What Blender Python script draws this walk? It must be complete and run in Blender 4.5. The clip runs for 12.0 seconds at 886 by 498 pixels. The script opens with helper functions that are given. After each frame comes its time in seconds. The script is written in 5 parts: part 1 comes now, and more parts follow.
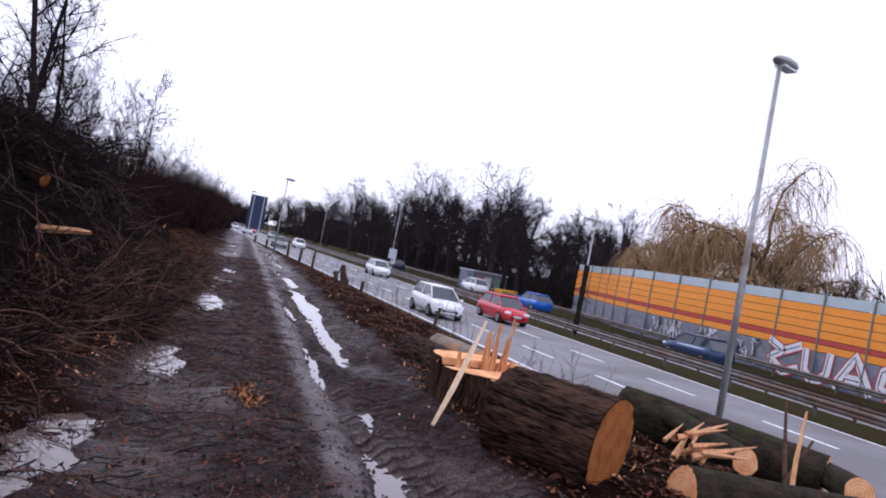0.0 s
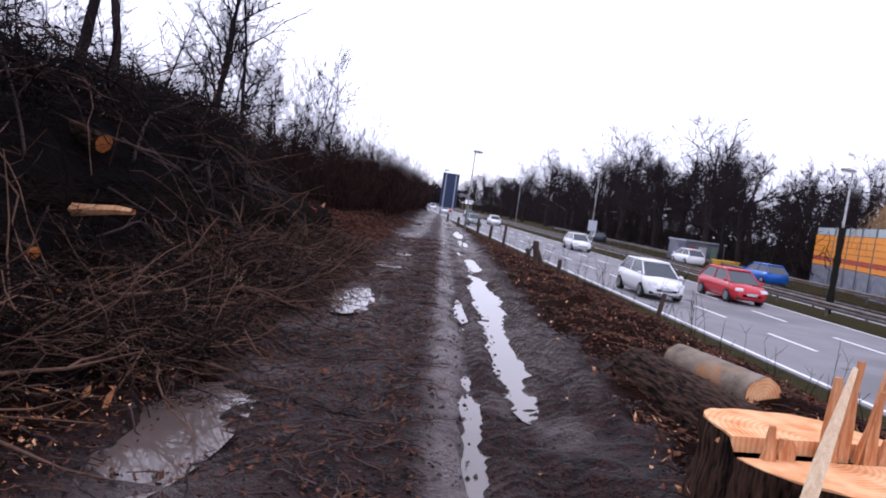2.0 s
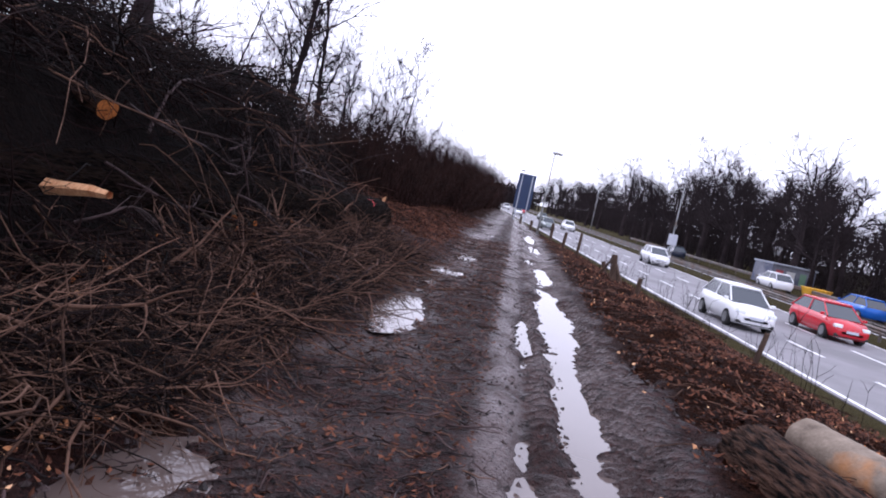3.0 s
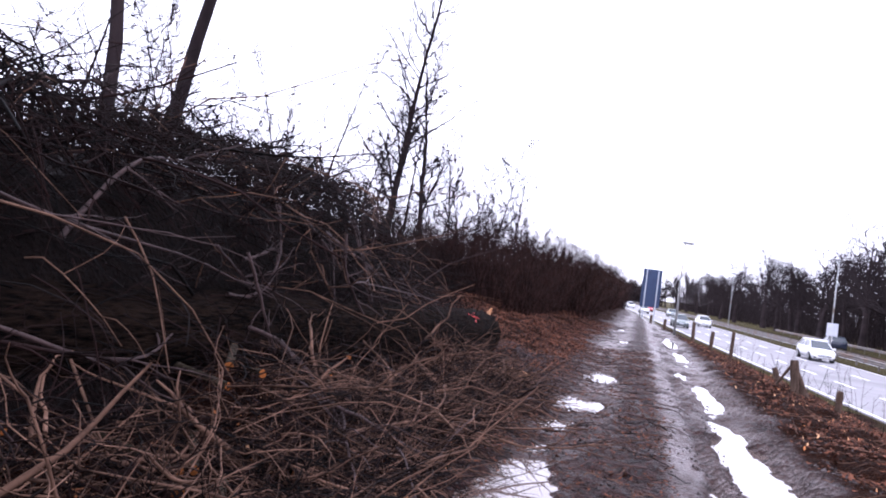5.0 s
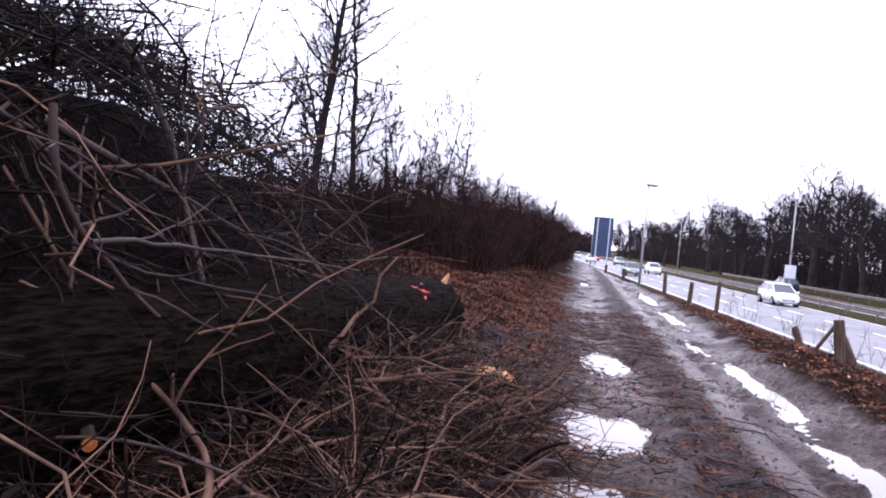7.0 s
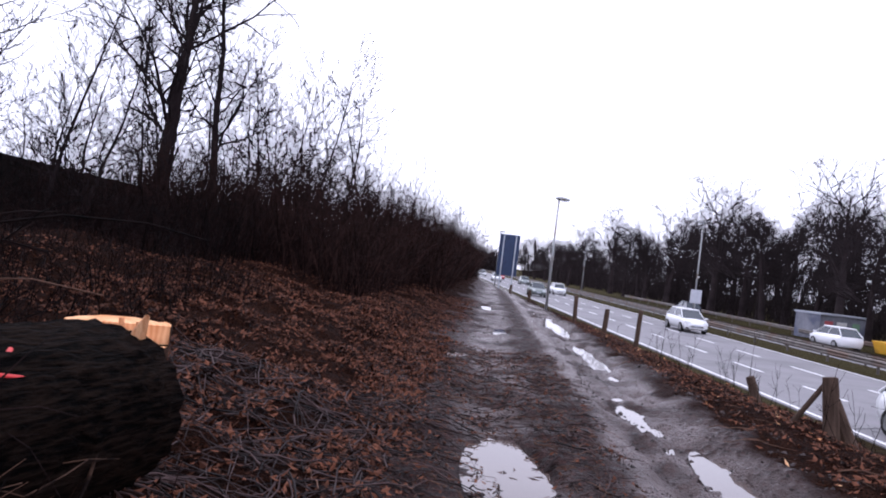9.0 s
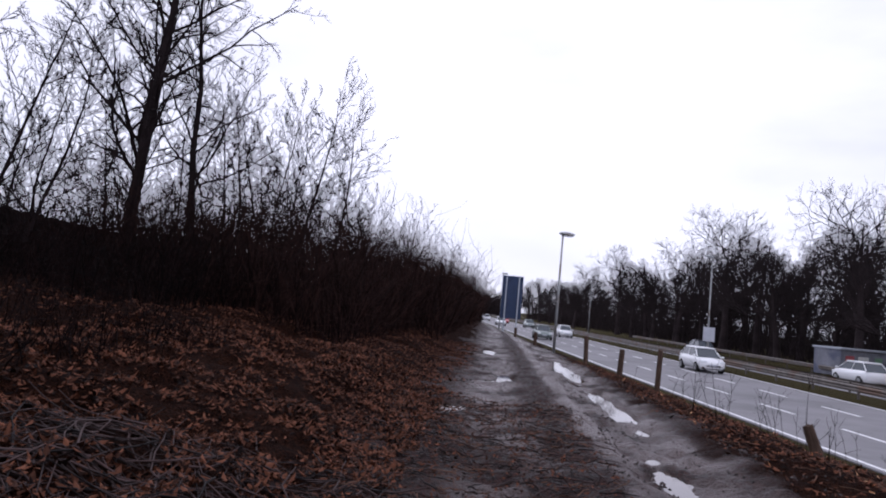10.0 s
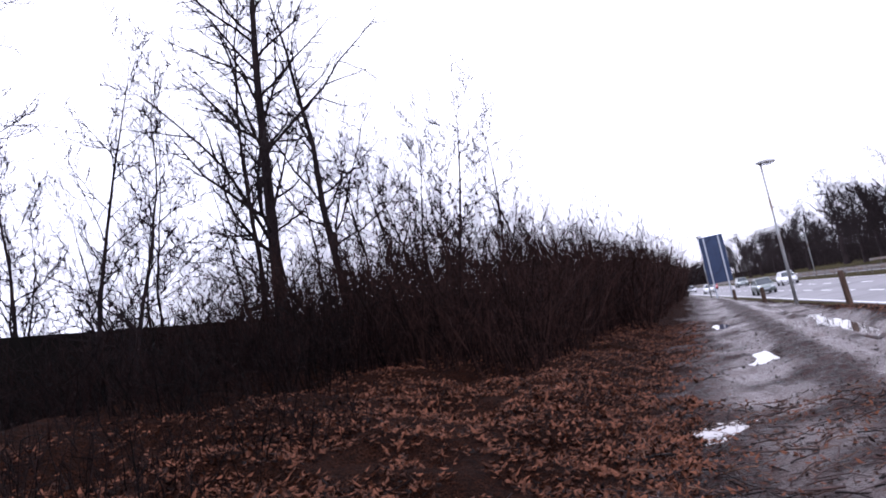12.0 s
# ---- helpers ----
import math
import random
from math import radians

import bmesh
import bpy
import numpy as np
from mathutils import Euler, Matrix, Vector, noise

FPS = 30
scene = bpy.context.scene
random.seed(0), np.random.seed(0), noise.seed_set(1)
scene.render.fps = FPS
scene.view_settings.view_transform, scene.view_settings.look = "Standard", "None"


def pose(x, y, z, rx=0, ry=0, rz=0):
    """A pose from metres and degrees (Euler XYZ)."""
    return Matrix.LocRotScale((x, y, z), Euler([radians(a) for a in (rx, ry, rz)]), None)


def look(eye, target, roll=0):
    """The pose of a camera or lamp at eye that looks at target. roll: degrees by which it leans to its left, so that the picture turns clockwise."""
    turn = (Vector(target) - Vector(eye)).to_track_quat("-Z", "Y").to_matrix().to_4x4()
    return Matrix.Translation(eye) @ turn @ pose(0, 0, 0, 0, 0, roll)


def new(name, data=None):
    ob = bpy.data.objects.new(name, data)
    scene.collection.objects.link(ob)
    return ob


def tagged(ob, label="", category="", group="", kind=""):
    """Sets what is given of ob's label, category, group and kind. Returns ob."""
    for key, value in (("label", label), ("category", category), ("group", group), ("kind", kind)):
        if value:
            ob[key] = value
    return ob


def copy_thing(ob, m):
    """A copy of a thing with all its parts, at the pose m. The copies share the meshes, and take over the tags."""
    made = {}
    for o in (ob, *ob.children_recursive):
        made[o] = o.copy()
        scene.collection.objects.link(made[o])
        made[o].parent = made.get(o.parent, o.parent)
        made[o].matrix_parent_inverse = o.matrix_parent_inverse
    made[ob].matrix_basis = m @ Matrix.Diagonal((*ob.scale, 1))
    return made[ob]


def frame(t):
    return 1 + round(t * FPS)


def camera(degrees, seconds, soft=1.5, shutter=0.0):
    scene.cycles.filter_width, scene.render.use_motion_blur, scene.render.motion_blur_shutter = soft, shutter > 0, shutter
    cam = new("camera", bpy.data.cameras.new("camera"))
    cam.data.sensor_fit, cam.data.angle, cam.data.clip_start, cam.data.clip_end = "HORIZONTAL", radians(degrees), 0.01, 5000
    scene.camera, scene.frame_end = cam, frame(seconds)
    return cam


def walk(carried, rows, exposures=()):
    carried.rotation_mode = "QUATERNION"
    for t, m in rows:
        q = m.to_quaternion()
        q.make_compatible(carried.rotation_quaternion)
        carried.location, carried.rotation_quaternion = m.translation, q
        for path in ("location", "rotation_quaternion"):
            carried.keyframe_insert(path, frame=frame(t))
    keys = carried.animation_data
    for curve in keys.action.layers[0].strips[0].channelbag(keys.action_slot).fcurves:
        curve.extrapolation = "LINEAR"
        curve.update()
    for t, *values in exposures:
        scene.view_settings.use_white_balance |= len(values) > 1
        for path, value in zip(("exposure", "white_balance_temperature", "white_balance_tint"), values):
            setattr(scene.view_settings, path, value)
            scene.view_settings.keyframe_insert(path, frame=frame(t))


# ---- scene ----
cam = camera(64.0, 12.0, soft=1.9)
PATH = [
    (0, (0.04, 0.10, 1.742), (0.73, 1.977, 1.766), 11.1),
    (0.5, (0.422, 1.391, 1.671), (0.965, 3.315, 1.593), 8.7),
    (1, (0.713, 2.558, 1.628), (0.956, 4.541, 1.533), 7.6),
    (1.5, (0.993, 3.508, 1.636), (1.271, 5.484, 1.496), 5.9),
    (2, (1.199, 4.433, 1.641), (1.367, 6.421, 1.503), 8.0),
    (2.5, (1.332, 5.312, 1.714), (1.4, 7.303, 1.542), 10.7),
    (4.5, (1.388, 8.716, 1.688), (1.057, 10.688, 1.638), 9.9),
    (5, (1.208, 9.706, 1.7), (0.805, 11.664, 1.761), 7.6),
    (5.5, (0.859, 11.026, 1.665), (0.446, 12.982, 1.633), 6.0),
    (6, (0.709, 12.082, 1.65), (0.412, 14.059, 1.594), 8.0),
    (6.5, (0.637, 13.173, 1.64), (0.434, 15.161, 1.551), 6.5),
    (7, (0.477, 14.352, 1.604), (0.243, 16.338, 1.561), 5.3),
    (7.5, (0.519, 15.505, 1.656), (0.424, 17.502, 1.671), 7.2),
    (9.5, (1.16, 20.07, 1.532), (1.189, 22.069, 1.567), 6.7),
    (10, (1.257, 21.023, 1.463), (1.253, 23.017, 1.62), 5.3),
    (10.5, (1.281, 22.104, 1.509), (1.246, 24.104, 1.541), 4.6),
    (11, (1.19, 23.056, 1.414), (1.186, 25.047, 1.611), -0.5),
    (11.5, (1.137, 23.866, 1.435), (0.83, 25.843, 1.428), -11.8),
    (12, (1.107, 24.539, 1.389), (0.619, 26.464, 1.618), -11.7),
]
walk(cam, [(t, look(eye, target, roll)) for t, eye, target, roll in PATH], [
    (0, -1.5, 5550, 24), (1.5, -1.4, 5550, 25), (2.5, -1.25, 5550, 25), (4.5, -0.32, 5550, 26), (5.0, -0.3, 5550, 26), (6.5, -0.3, 5550, 26), (7.5, -0.45, 5550, 26),
    (9.5, -1.5, 5600, 23), (10.0, -1.85, 5650, 22), (10.5, -2.05, 5550, 22), (11.0, -1.75, 5500, 22), (11.5, -1.95, 5500, 22), (12, -0.9, 5600, 24)])

# ---- world and light: bright overcast, thin cloud ----
world = bpy.data.worlds.new("sky")
scene.world = world
world.use_nodes = True
wn, wl = world.node_tree.nodes, world.node_tree.links
wn.clear()
sky = wn.new("ShaderNodeTexSky")
sky.sky_type, sky.sun_disc = "NISHITA", False
sky.sun_elevation, sky.sun_rotation = radians(38), radians(-20)
sky_bg = wn.new("ShaderNodeBackground")
sky_bg.inputs["Strength"].default_value = 0.12
cloud_bg = wn.new("ShaderNodeBackground")
cloud_bg.inputs["Color"].default_value = (1.0, 0.985, 0.98, 1)
cloud_bg.inputs["Strength"].default_value = 4.1
wtc = wn.new("ShaderNodeTexCoord")
wmap = wn.new("ShaderNodeMapping")
wmap.inputs["Scale"].default_value = (1.0, 1.0, 3.0)
wnoise = wn.new("ShaderNodeTexNoise")
wnoise.inputs["Scale"].default_value, wnoise.inputs["Detail"].default_value = 2.2, 6
wramp = wn.new("ShaderNodeMapRange")
wramp.inputs["From Min"].default_value, wramp.inputs["From Max"].default_value = 0.25, 0.6
wramp.inputs["To Min"].default_value, wramp.inputs["To Max"].default_value = 0.7, 1.0
wmix = wn.new("ShaderNodeMixShader")
wout = wn.new("ShaderNodeOutputWorld")
wl.new(wtc.outputs["Generated"], wmap.inputs["Vector"])
wl.new(wmap.outputs["Vector"], wnoise.inputs["Vector"])
wl.new(wnoise.outputs["Fac"], wramp.inputs["Value"])
wl.new(sky.outputs["Color"], sky_bg.inputs["Color"])
wl.new(wramp.outputs["Result"], wmix.inputs["Fac"])
wl.new(sky_bg.outputs["Background"], wmix.inputs[1])
wl.new(cloud_bg.outputs["Background"], wmix.inputs[2])
wl.new(wmix.outputs["Shader"], wout.inputs["Surface"])
sun = new("sun", bpy.data.lights.new("sun", "SUN"))
sun.data.energy, sun.data.angle, sun.data.color = 1.5, radians(12), (1.0, 0.95, 0.88)
sun.matrix_world = look((-17, 57, 39), (0, 10, 0))


# ---- materials ----
def material(name, dark, light, rough=0.8, scale=8.0, bump=0.3, bump_scale=40.0, metal=0.0, rough2=None, stretch=(1, 1, 1), stain=None, spec=0.5, per_island=False, distance=0.02, grain=0.6):
    """Two-scale noise between two colours, with fine relief, in object metres."""
    m = bpy.data.materials.new(name)
    m.use_nodes = True
    n, l = m.node_tree.nodes, m.node_tree.links
    b = n["Principled BSDF"]
    tc = n.new("ShaderNodeTexCoord")
    mp = n.new("ShaderNodeMapping")
    mp.inputs["Scale"].default_value = stretch
    l.new(tc.outputs["Object"], mp.inputs["Vector"])
    big = n.new("ShaderNodeTexNoise")
    big.inputs["Scale"].default_value, big.inputs["Detail"].default_value = scale, 5
    l.new(mp.outputs["Vector"], big.inputs["Vector"])
    fine = n.new("ShaderNodeTexNoise")
    fine.inputs["Scale"].default_value, fine.inputs["Detail"].default_value = bump_scale, 6
    l.new(mp.outputs["Vector"], fine.inputs["Vector"])
    mix = n.new("ShaderNodeMix")
    mix.data_type = "RGBA"
    mix.inputs["A"].default_value, mix.inputs["B"].default_value = (*dark, 1), (*light, 1)
    add = n.new("ShaderNodeMath")
    add.operation = "MULTIPLY_ADD"
    add.inputs[1].default_value = grain
    l.new(fine.outputs["Fac"], add.inputs[0])
    half = n.new("ShaderNodeMath")
    half.operation = "MULTIPLY_ADD"
    half.inputs[1].default_value, half.inputs[2].default_value = 1.6, -0.6 - (grain - 0.6) * 0.5
    l.new(big.outputs["Fac"], half.inputs[0])
    l.new(half.outputs[0], add.inputs[2])
    last = add
    if per_island:
        geo = n.new("ShaderNodeNewGeometry")
        isl = n.new("ShaderNodeMath")
        isl.operation = "MULTIPLY_ADD"
        isl.inputs[1].default_value = 1.1
        sub = n.new("ShaderNodeMath")
        sub.operation = "ADD"
        sub.inputs[1].default_value = -0.6
        l.new(add.outputs[0], sub.inputs[0])
        l.new(geo.outputs["Random Per Island"], isl.inputs[0])
        l.new(sub.outputs[0], isl.inputs[2])
        last = isl
    clamp = n.new("ShaderNodeClamp")
    l.new(last.outputs[0], clamp.inputs["Value"])
    l.new(clamp.outputs[0], mix.inputs["Factor"])
    colour = mix.outputs["Result"]
    if stain:
        st = n.new("ShaderNodeTexNoise")
        st.inputs["Scale"].default_value, st.inputs["Detail"].default_value = scale * 0.3, 4
        l.new(tc.outputs["Object"], st.inputs["Vector"])
        rng = n.new("ShaderNodeMapRange")
        rng.inputs["From Min"].default_value, rng.inputs["From Max"].default_value = 0.5, 0.62
        l.new(st.outputs["Fac"], rng.inputs["Value"])
        m2 = n.new("ShaderNodeMix")
        m2.data_type = "RGBA"
        m2.inputs["B"].default_value = (*stain, 1)
        l.new(rng.outputs["Result"], m2.inputs["Factor"])
        l.new(colour, m2.inputs["A"])
        colour = m2.outputs["Result"]
    l.new(colour, b.inputs["Base Color"])
    rr = n.new("ShaderNodeMapRange")
    rr.inputs["To Min"].default_value, rr.inputs["To Max"].default_value = rough, rough if rough2 is None else rough2
    l.new(big.outputs["Fac"], rr.inputs["Value"])
    l.new(rr.outputs["Result"], b.inputs["Roughness"])
    b.inputs["Metallic"].default_value = metal
    b.inputs["Specular IOR Level"].default_value = spec
    if bump:
        bp = n.new("ShaderNodeBump")
        bp.inputs["Strength"].default_value, bp.inputs["Distance"].default_value = bump, distance
        l.new(fine.outputs["Fac"], bp.inputs["Height"])
        l.new(bp.outputs["Normal"], b.inputs["Normal"])
    return m


def plain(name, colour, rough=0.5, metal=0.0):
    m = bpy.data.materials.new(name)
    m.use_nodes = True
    b = m.node_tree.nodes["Principled BSDF"]
    b.inputs["Base Color"].default_value = (*colour, 1)
    b.inputs["Roughness"].default_value, b.inputs["Metallic"].default_value = rough, metal
    return m


def ground_material():
    """Mud, leaf litter and turf, mixed by where each lies on the ground sheet."""
    m = bpy.data.materials.new("ground_mud_and_litter")
    m.use_nodes = True
    n, l = m.node_tree.nodes, m.node_tree.links
    b = n["Principled BSDF"]
    tc = n.new("ShaderNodeTexCoord")

    def tex(scale, detail=6, stretch=None):
        t = n.new("ShaderNodeTexNoise")
        t.inputs["Scale"].default_value, t.inputs["Detail"].default_value = scale, detail
        l.new(tc.outputs["Object"], t.inputs["Vector"])
        return t.outputs["Fac"]

    def mix(fac, a, c):
        x = n.new("ShaderNodeMix")
        x.data_type = "RGBA"
        for key, v in (("A", a), ("B", c)):
            if isinstance(v, tuple):
                x.inputs[key].default_value = (*v, 1)
            else:
                l.new(v, x.inputs[key])
        l.new(fac, x.inputs["Factor"])
        return x.outputs["Result"]

    def span(v, a, c, lo=0.0, hi=1.0):
        r = n.new("ShaderNodeMapRange")
        r.inputs["From Min"].default_value, r.inputs["From Max"].default_value = a, c
        r.inputs["To Min"].default_value, r.inputs["To Max"].default_value = lo, hi
        l.new(v, r.inputs["Value"])
        return r.outputs["Result"]

    def attr(name):
        a = n.new("ShaderNodeAttribute")
        a.attribute_name = name
        return a.outputs["Fac"]

    small, mid, large = tex(55, 8), tex(9), tex(1.3)
    mud = mix(span(mid, 0.38, 0.62), (0.008, 0.003, 0.0026), (0.070, 0.031, 0.026))
    mud = mix(span(small, 0.47, 0.56), mud, (0.010, 0.0045, 0.004))
    # Pale colour paints the sky's sheen on smooth wet mud.
    sky_sheen = mix(span(small, 0.35, 0.7), (0.050, 0.030, 0.027), (0.215, 0.160, 0.150))
    mud = mix(attr("wet"), mud, sky_sheen)
    litter = mix(span(small, 0.4, 0.62), (0.004, 0.0016, 0.0012), (0.042, 0.016, 0.009))
    litter = mix(span(mid, 0.45, 0.7), litter, (0.011, 0.0055, 0.0042))
    grass = mix(span(small, 0.4, 0.65), (0.03, 0.028, 0.012), (0.085, 0.068, 0.03))
    col = mix(attr("litter"), mud, litter)
    col = mix(attr("grass"), col, grass)
    l.new(col, b.inputs["Base Color"])
    dry = span(mid, 0.3, 0.7, 0.36, 0.75)
    rough = n.new("ShaderNodeMix")
    l.new(attr("wet"), rough.inputs["Factor"])
    l.new(dry, rough.inputs["A"])
    l.new(span(small, 0.3, 0.7, 0.16, 0.5), rough.inputs["B"])
    rough2 = n.new("ShaderNodeMix")
    l.new(attr("litter"), rough2.inputs["Factor"])
    l.new(rough.outputs["Result"], rough2.inputs["A"])
    rough2.inputs["B"].default_value = 0.85
    l.new(rough2.outputs["Result"], b.inputs["Roughness"])
    bp = n.new("ShaderNodeBump")
    bp.inputs["Strength"].default_value, bp.inputs["Distance"].default_value = 1.0, 0.06
    gloss = n.new("ShaderNodeMapRange")
    gloss.inputs["To Min"].default_value, gloss.inputs["To Max"].default_value = 0.09, 0.5
    l.new(attr("wet"), gloss.inputs["Value"])
    sheen = n.new("ShaderNodeMix")
    l.new(attr("litter"), sheen.inputs["Factor"])
    l.new(gloss.outputs["Result"], sheen.inputs["A"])
    sheen.inputs["B"].default_value = 0.02
    l.new(sheen.outputs["Result"], b.inputs["Specular IOR Level"])
    crumbs = n.new("ShaderNodeMath")
    crumbs.operation = "MULTIPLY_ADD"
    crumbs.inputs[1].default_value = 1.6
    l.new(tex(24, 7), crumbs.inputs[0])
    l.new(small, crumbs.inputs[2])
    l.new(crumbs.outputs[0], bp.inputs["Height"])
    l.new(bp.outputs["Normal"], b.inputs["Normal"])
    return m


def wood_end_material(name, light, dark):
    """Fresh sawn end: rings about the local z axis, with cracks and stain."""
    m = bpy.data.materials.new(name)
    m.use_nodes = True
    n, l = m.node_tree.nodes, m.node_tree.links
    b = n["Principled BSDF"]
    tc = n.new("ShaderNodeTexCoord")
    wave = n.new("ShaderNodeTexWave")
    wave.wave_type, wave.rings_direction = "RINGS", "Z"
    wave.inputs["Scale"].default_value, wave.inputs["Distortion"].default_value = 9, 3.0
    wave.inputs["Detail"].default_value = 3
    l.new(tc.outputs["Object"], wave.inputs["Vector"])
    noi = n.new("ShaderNodeTexNoise")
    noi.inputs["Scale"].default_value, noi.inputs["Detail"].default_value = 6, 6
    l.new(tc.outputs["Object"], noi.inputs["Vector"])
    a = n.new("ShaderNodeMath")
    a.operation = "MULTIPLY_ADD"
    a.inputs[1].default_value = 0.35
    l.new(wave.outputs["Fac"], a.inputs[0])
    r = n.new("ShaderNodeMapRange")
    r.inputs["From Min"].default_value, r.inputs["From Max"].default_value = 0.4, 0.75
    r.inputs["To Max"].default_value = 0.7
    l.new(noi.outputs["Fac"], r.inputs["Value"])
    l.new(r.outputs["Result"], a.inputs[2])
    mx = n.new("ShaderNodeMix")
    mx.data_type = "RGBA"
    mx.inputs["A"].default_value, mx.inputs["B"].default_value = (*light, 1), (*dark, 1)
    l.new(a.outputs[0], mx.inputs["Factor"])
    l.new(mx.outputs["Result"], b.inputs["Base Color"])
    b.inputs["Roughness"].default_value = 0.85
    b.inputs["Specular IOR Level"].default_value = 0.08
    bp = n.new("ShaderNodeBump")
    bp.inputs["Strength"].default_value, bp.inputs["Distance"].default_value = 0.3, 0.01
    l.new(noi.outputs["Fac"], bp.inputs["Height"])
    l.new(bp.outputs["Normal"], b.inputs["Normal"])
    return m


MUD = ground_material()
WATER = plain("puddle_water", (0.10, 0.075, 0.065), 0.03)
WATER.node_tree.nodes["Principled BSDF"].inputs["IOR"].default_value = 1.5
ASPHALT = material("asphalt", (0.14, 0.135, 0.14), (0.21, 0.20, 0.21), 0.7, 0.8, 0.15, 60, stain=(0.125, 0.12, 0.125))
PAINT = material("road_paint", (0.65, 0.65, 0.65), (0.85, 0.85, 0.85), 0.6, 5, 0.1, 60)
BARK = material("bark", (0.002, 0.001, 0.0008), (0.080, 0.043, 0.028), 0.9, 5, 1.0, 22, stretch=(1.5, 1.5, 0.28), distance=0.08, spec=0.08, grain=3.4)
BARK_PALE = material("pale_bark", (0.11, 0.085, 0.065), (0.32, 0.26, 0.20), 0.8, 5, 0.4, 30, stain=(0.42, 0.19, 0.07), spec=0.08)
BARK_MOSS = material("mossy_bark", (0.010, 0.008, 0.006), (0.055, 0.042, 0.028), 0.9, 7, 0.9, 25, stain=(0.030, 0.032, 0.012), distance=0.04, spec=0.08)
# Copy of the bark, darkened for the trunk's shade under the brushwood.
SHADED_BARK = material("shaded_bark", (0.0006, 0.0004, 0.0004), (0.012, 0.0075, 0.0055), 0.95, 4, 1.0, 26, stretch=(1.5, 1.5, 0.28), distance=0.08, spec=0.03, grain=3.8)
TREE_BARK = material("tree_bark", (0.006, 0.004, 0.005), (0.030, 0.021, 0.021), 0.9, 4, 0.6, 20, stretch=(1, 1, 0.3), spec=0.08)
FAR_BARK = material("far_tree_bark", (0.012, 0.009, 0.010), (0.045, 0.034, 0.034), 0.95, 1.0, 0.0, 8, spec=0.08)
WILLOW = material("willow_twigs", (0.26, 0.16, 0.075), (0.46, 0.32, 0.18), 0.9, 1.0, 0.0, 8, per_island=True, spec=0.08)
# Twigs far below wood's own tone: the brush's deep shade is in the colour.
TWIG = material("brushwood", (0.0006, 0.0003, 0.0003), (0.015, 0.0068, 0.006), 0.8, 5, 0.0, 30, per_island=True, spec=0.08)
TWIG_PALE = material("pale_stick", (0.004, 0.0018, 0.0014), (0.165, 0.092, 0.062), 0.8, 5, 0.2, 30, per_island=True, spec=0.08)
THICKET = material("thicket_twigs", (0.004, 0.002, 0.002), (0.044, 0.022, 0.018), 0.9, 2, 0.0, 20, per_island=True, spec=0.08)
CHIP = material("bark_chips", (0.07, 0.022, 0.009), (0.46, 0.20, 0.085), 0.85, 10, 0.3, 40, per_island=True, spec=0.08)
BOUGH = material("bough_bark", (0.005, 0.0026, 0.0026), (0.066, 0.040, 0.037), 0.7, 5, 0.3, 30, per_island=True, spec=0.2)
# Near-black colour that paints the shade in the gaps between the twigs.
GAP_SHADE = material("brush_gap_shade", (0.0015, 0.001, 0.001), (0.008, 0.005, 0.004), 1.0, 9, 1.0, 25, distance=0.1, spec=0.08)
SAWN = wood_end_material("sawn_wood", (0.88, 0.52, 0.27), (0.58, 0.18, 0.045))
LATH = material("pale_split_lath", (0.62, 0.42, 0.24), (0.88, 0.70, 0.48), 0.7, 10, 0.4, 40, stretch=(3, 3, 0.4), spec=0.08)
SAWN_ORANGE = wood_end_material("sawn_wood_orange", (0.36, 0.13, 0.034), (0.15, 0.042, 0.012))
SPLIT = material("split_wood", (0.46, 0.17, 0.06), (0.80, 0.48, 0.26), 0.7, 10, 0.5, 40, stretch=(3, 3, 0.4), per_island=True, spec=0.08)
LEAF = material("dead_leaves", (0.005, 0.002, 0.0015), (0.16, 0.062, 0.034), 0.75, 3, 0.0, 20, per_island=True, spec=0.08)
STEEL = material("galvanised_steel", (0.28, 0.29, 0.29), (0.45, 0.46, 0.46), 0.5, 3, 0.1, 30, metal=0.5, stain=(0.2, 0.16, 0.13))
RAIL = material("weathered_rail", (0.05, 0.04, 0.036), (0.17, 0.15, 0.135), 0.6, 2, 0.1, 20, metal=0.3, stain=(0.10, 0.06, 0.04))
IVY = material("ivy_dark", (0.008, 0.009, 0.007), (0.025, 0.024, 0.018), 0.9, 9, 0.8, 30, spec=0.08)
POST = material("post_wood", (0.03, 0.02, 0.015), (0.12, 0.08, 0.06), 0.9, 8, 0.6, 40, stretch=(2, 2, 0.4), spec=0.08)
ORANGE = material("orange_panel", (0.72, 0.23, 0.012), (0.84, 0.32, 0.025), 0.6, 1.0, 0.05, 20, stain=(0.72, 0.26, 0.03))
RED = material("red_panel", (0.36, 0.035, 0.03), (0.47, 0.06, 0.04), 0.6, 1.0, 0.05, 20)
GLASSY = material("pale_panel", (0.32, 0.40, 0.42), (0.48, 0.55, 0.56), 0.3, 1.0, 0.05, 20)
WALL_POST = material("wall_post_paint", (0.10, 0.11, 0.10), (0.19, 0.20, 0.18), 0.6, 2, 0.05, 20)
CONCRETE = material("wall_concrete", (0.13, 0.135, 0.16), (0.26, 0.265, 0.30), 0.85, 2, 0.2, 30, stain=(0.10, 0.11, 0.16))
SIGN_BLUE = material("sign_blue", (0.008, 0.022, 0.066), (0.015, 0.036, 0.10), 0.5, 2, 0.0, 20)
GREY_PAINT = plain("grey_metal", (0.42, 0.45, 0.50), 0.5, 0.2)
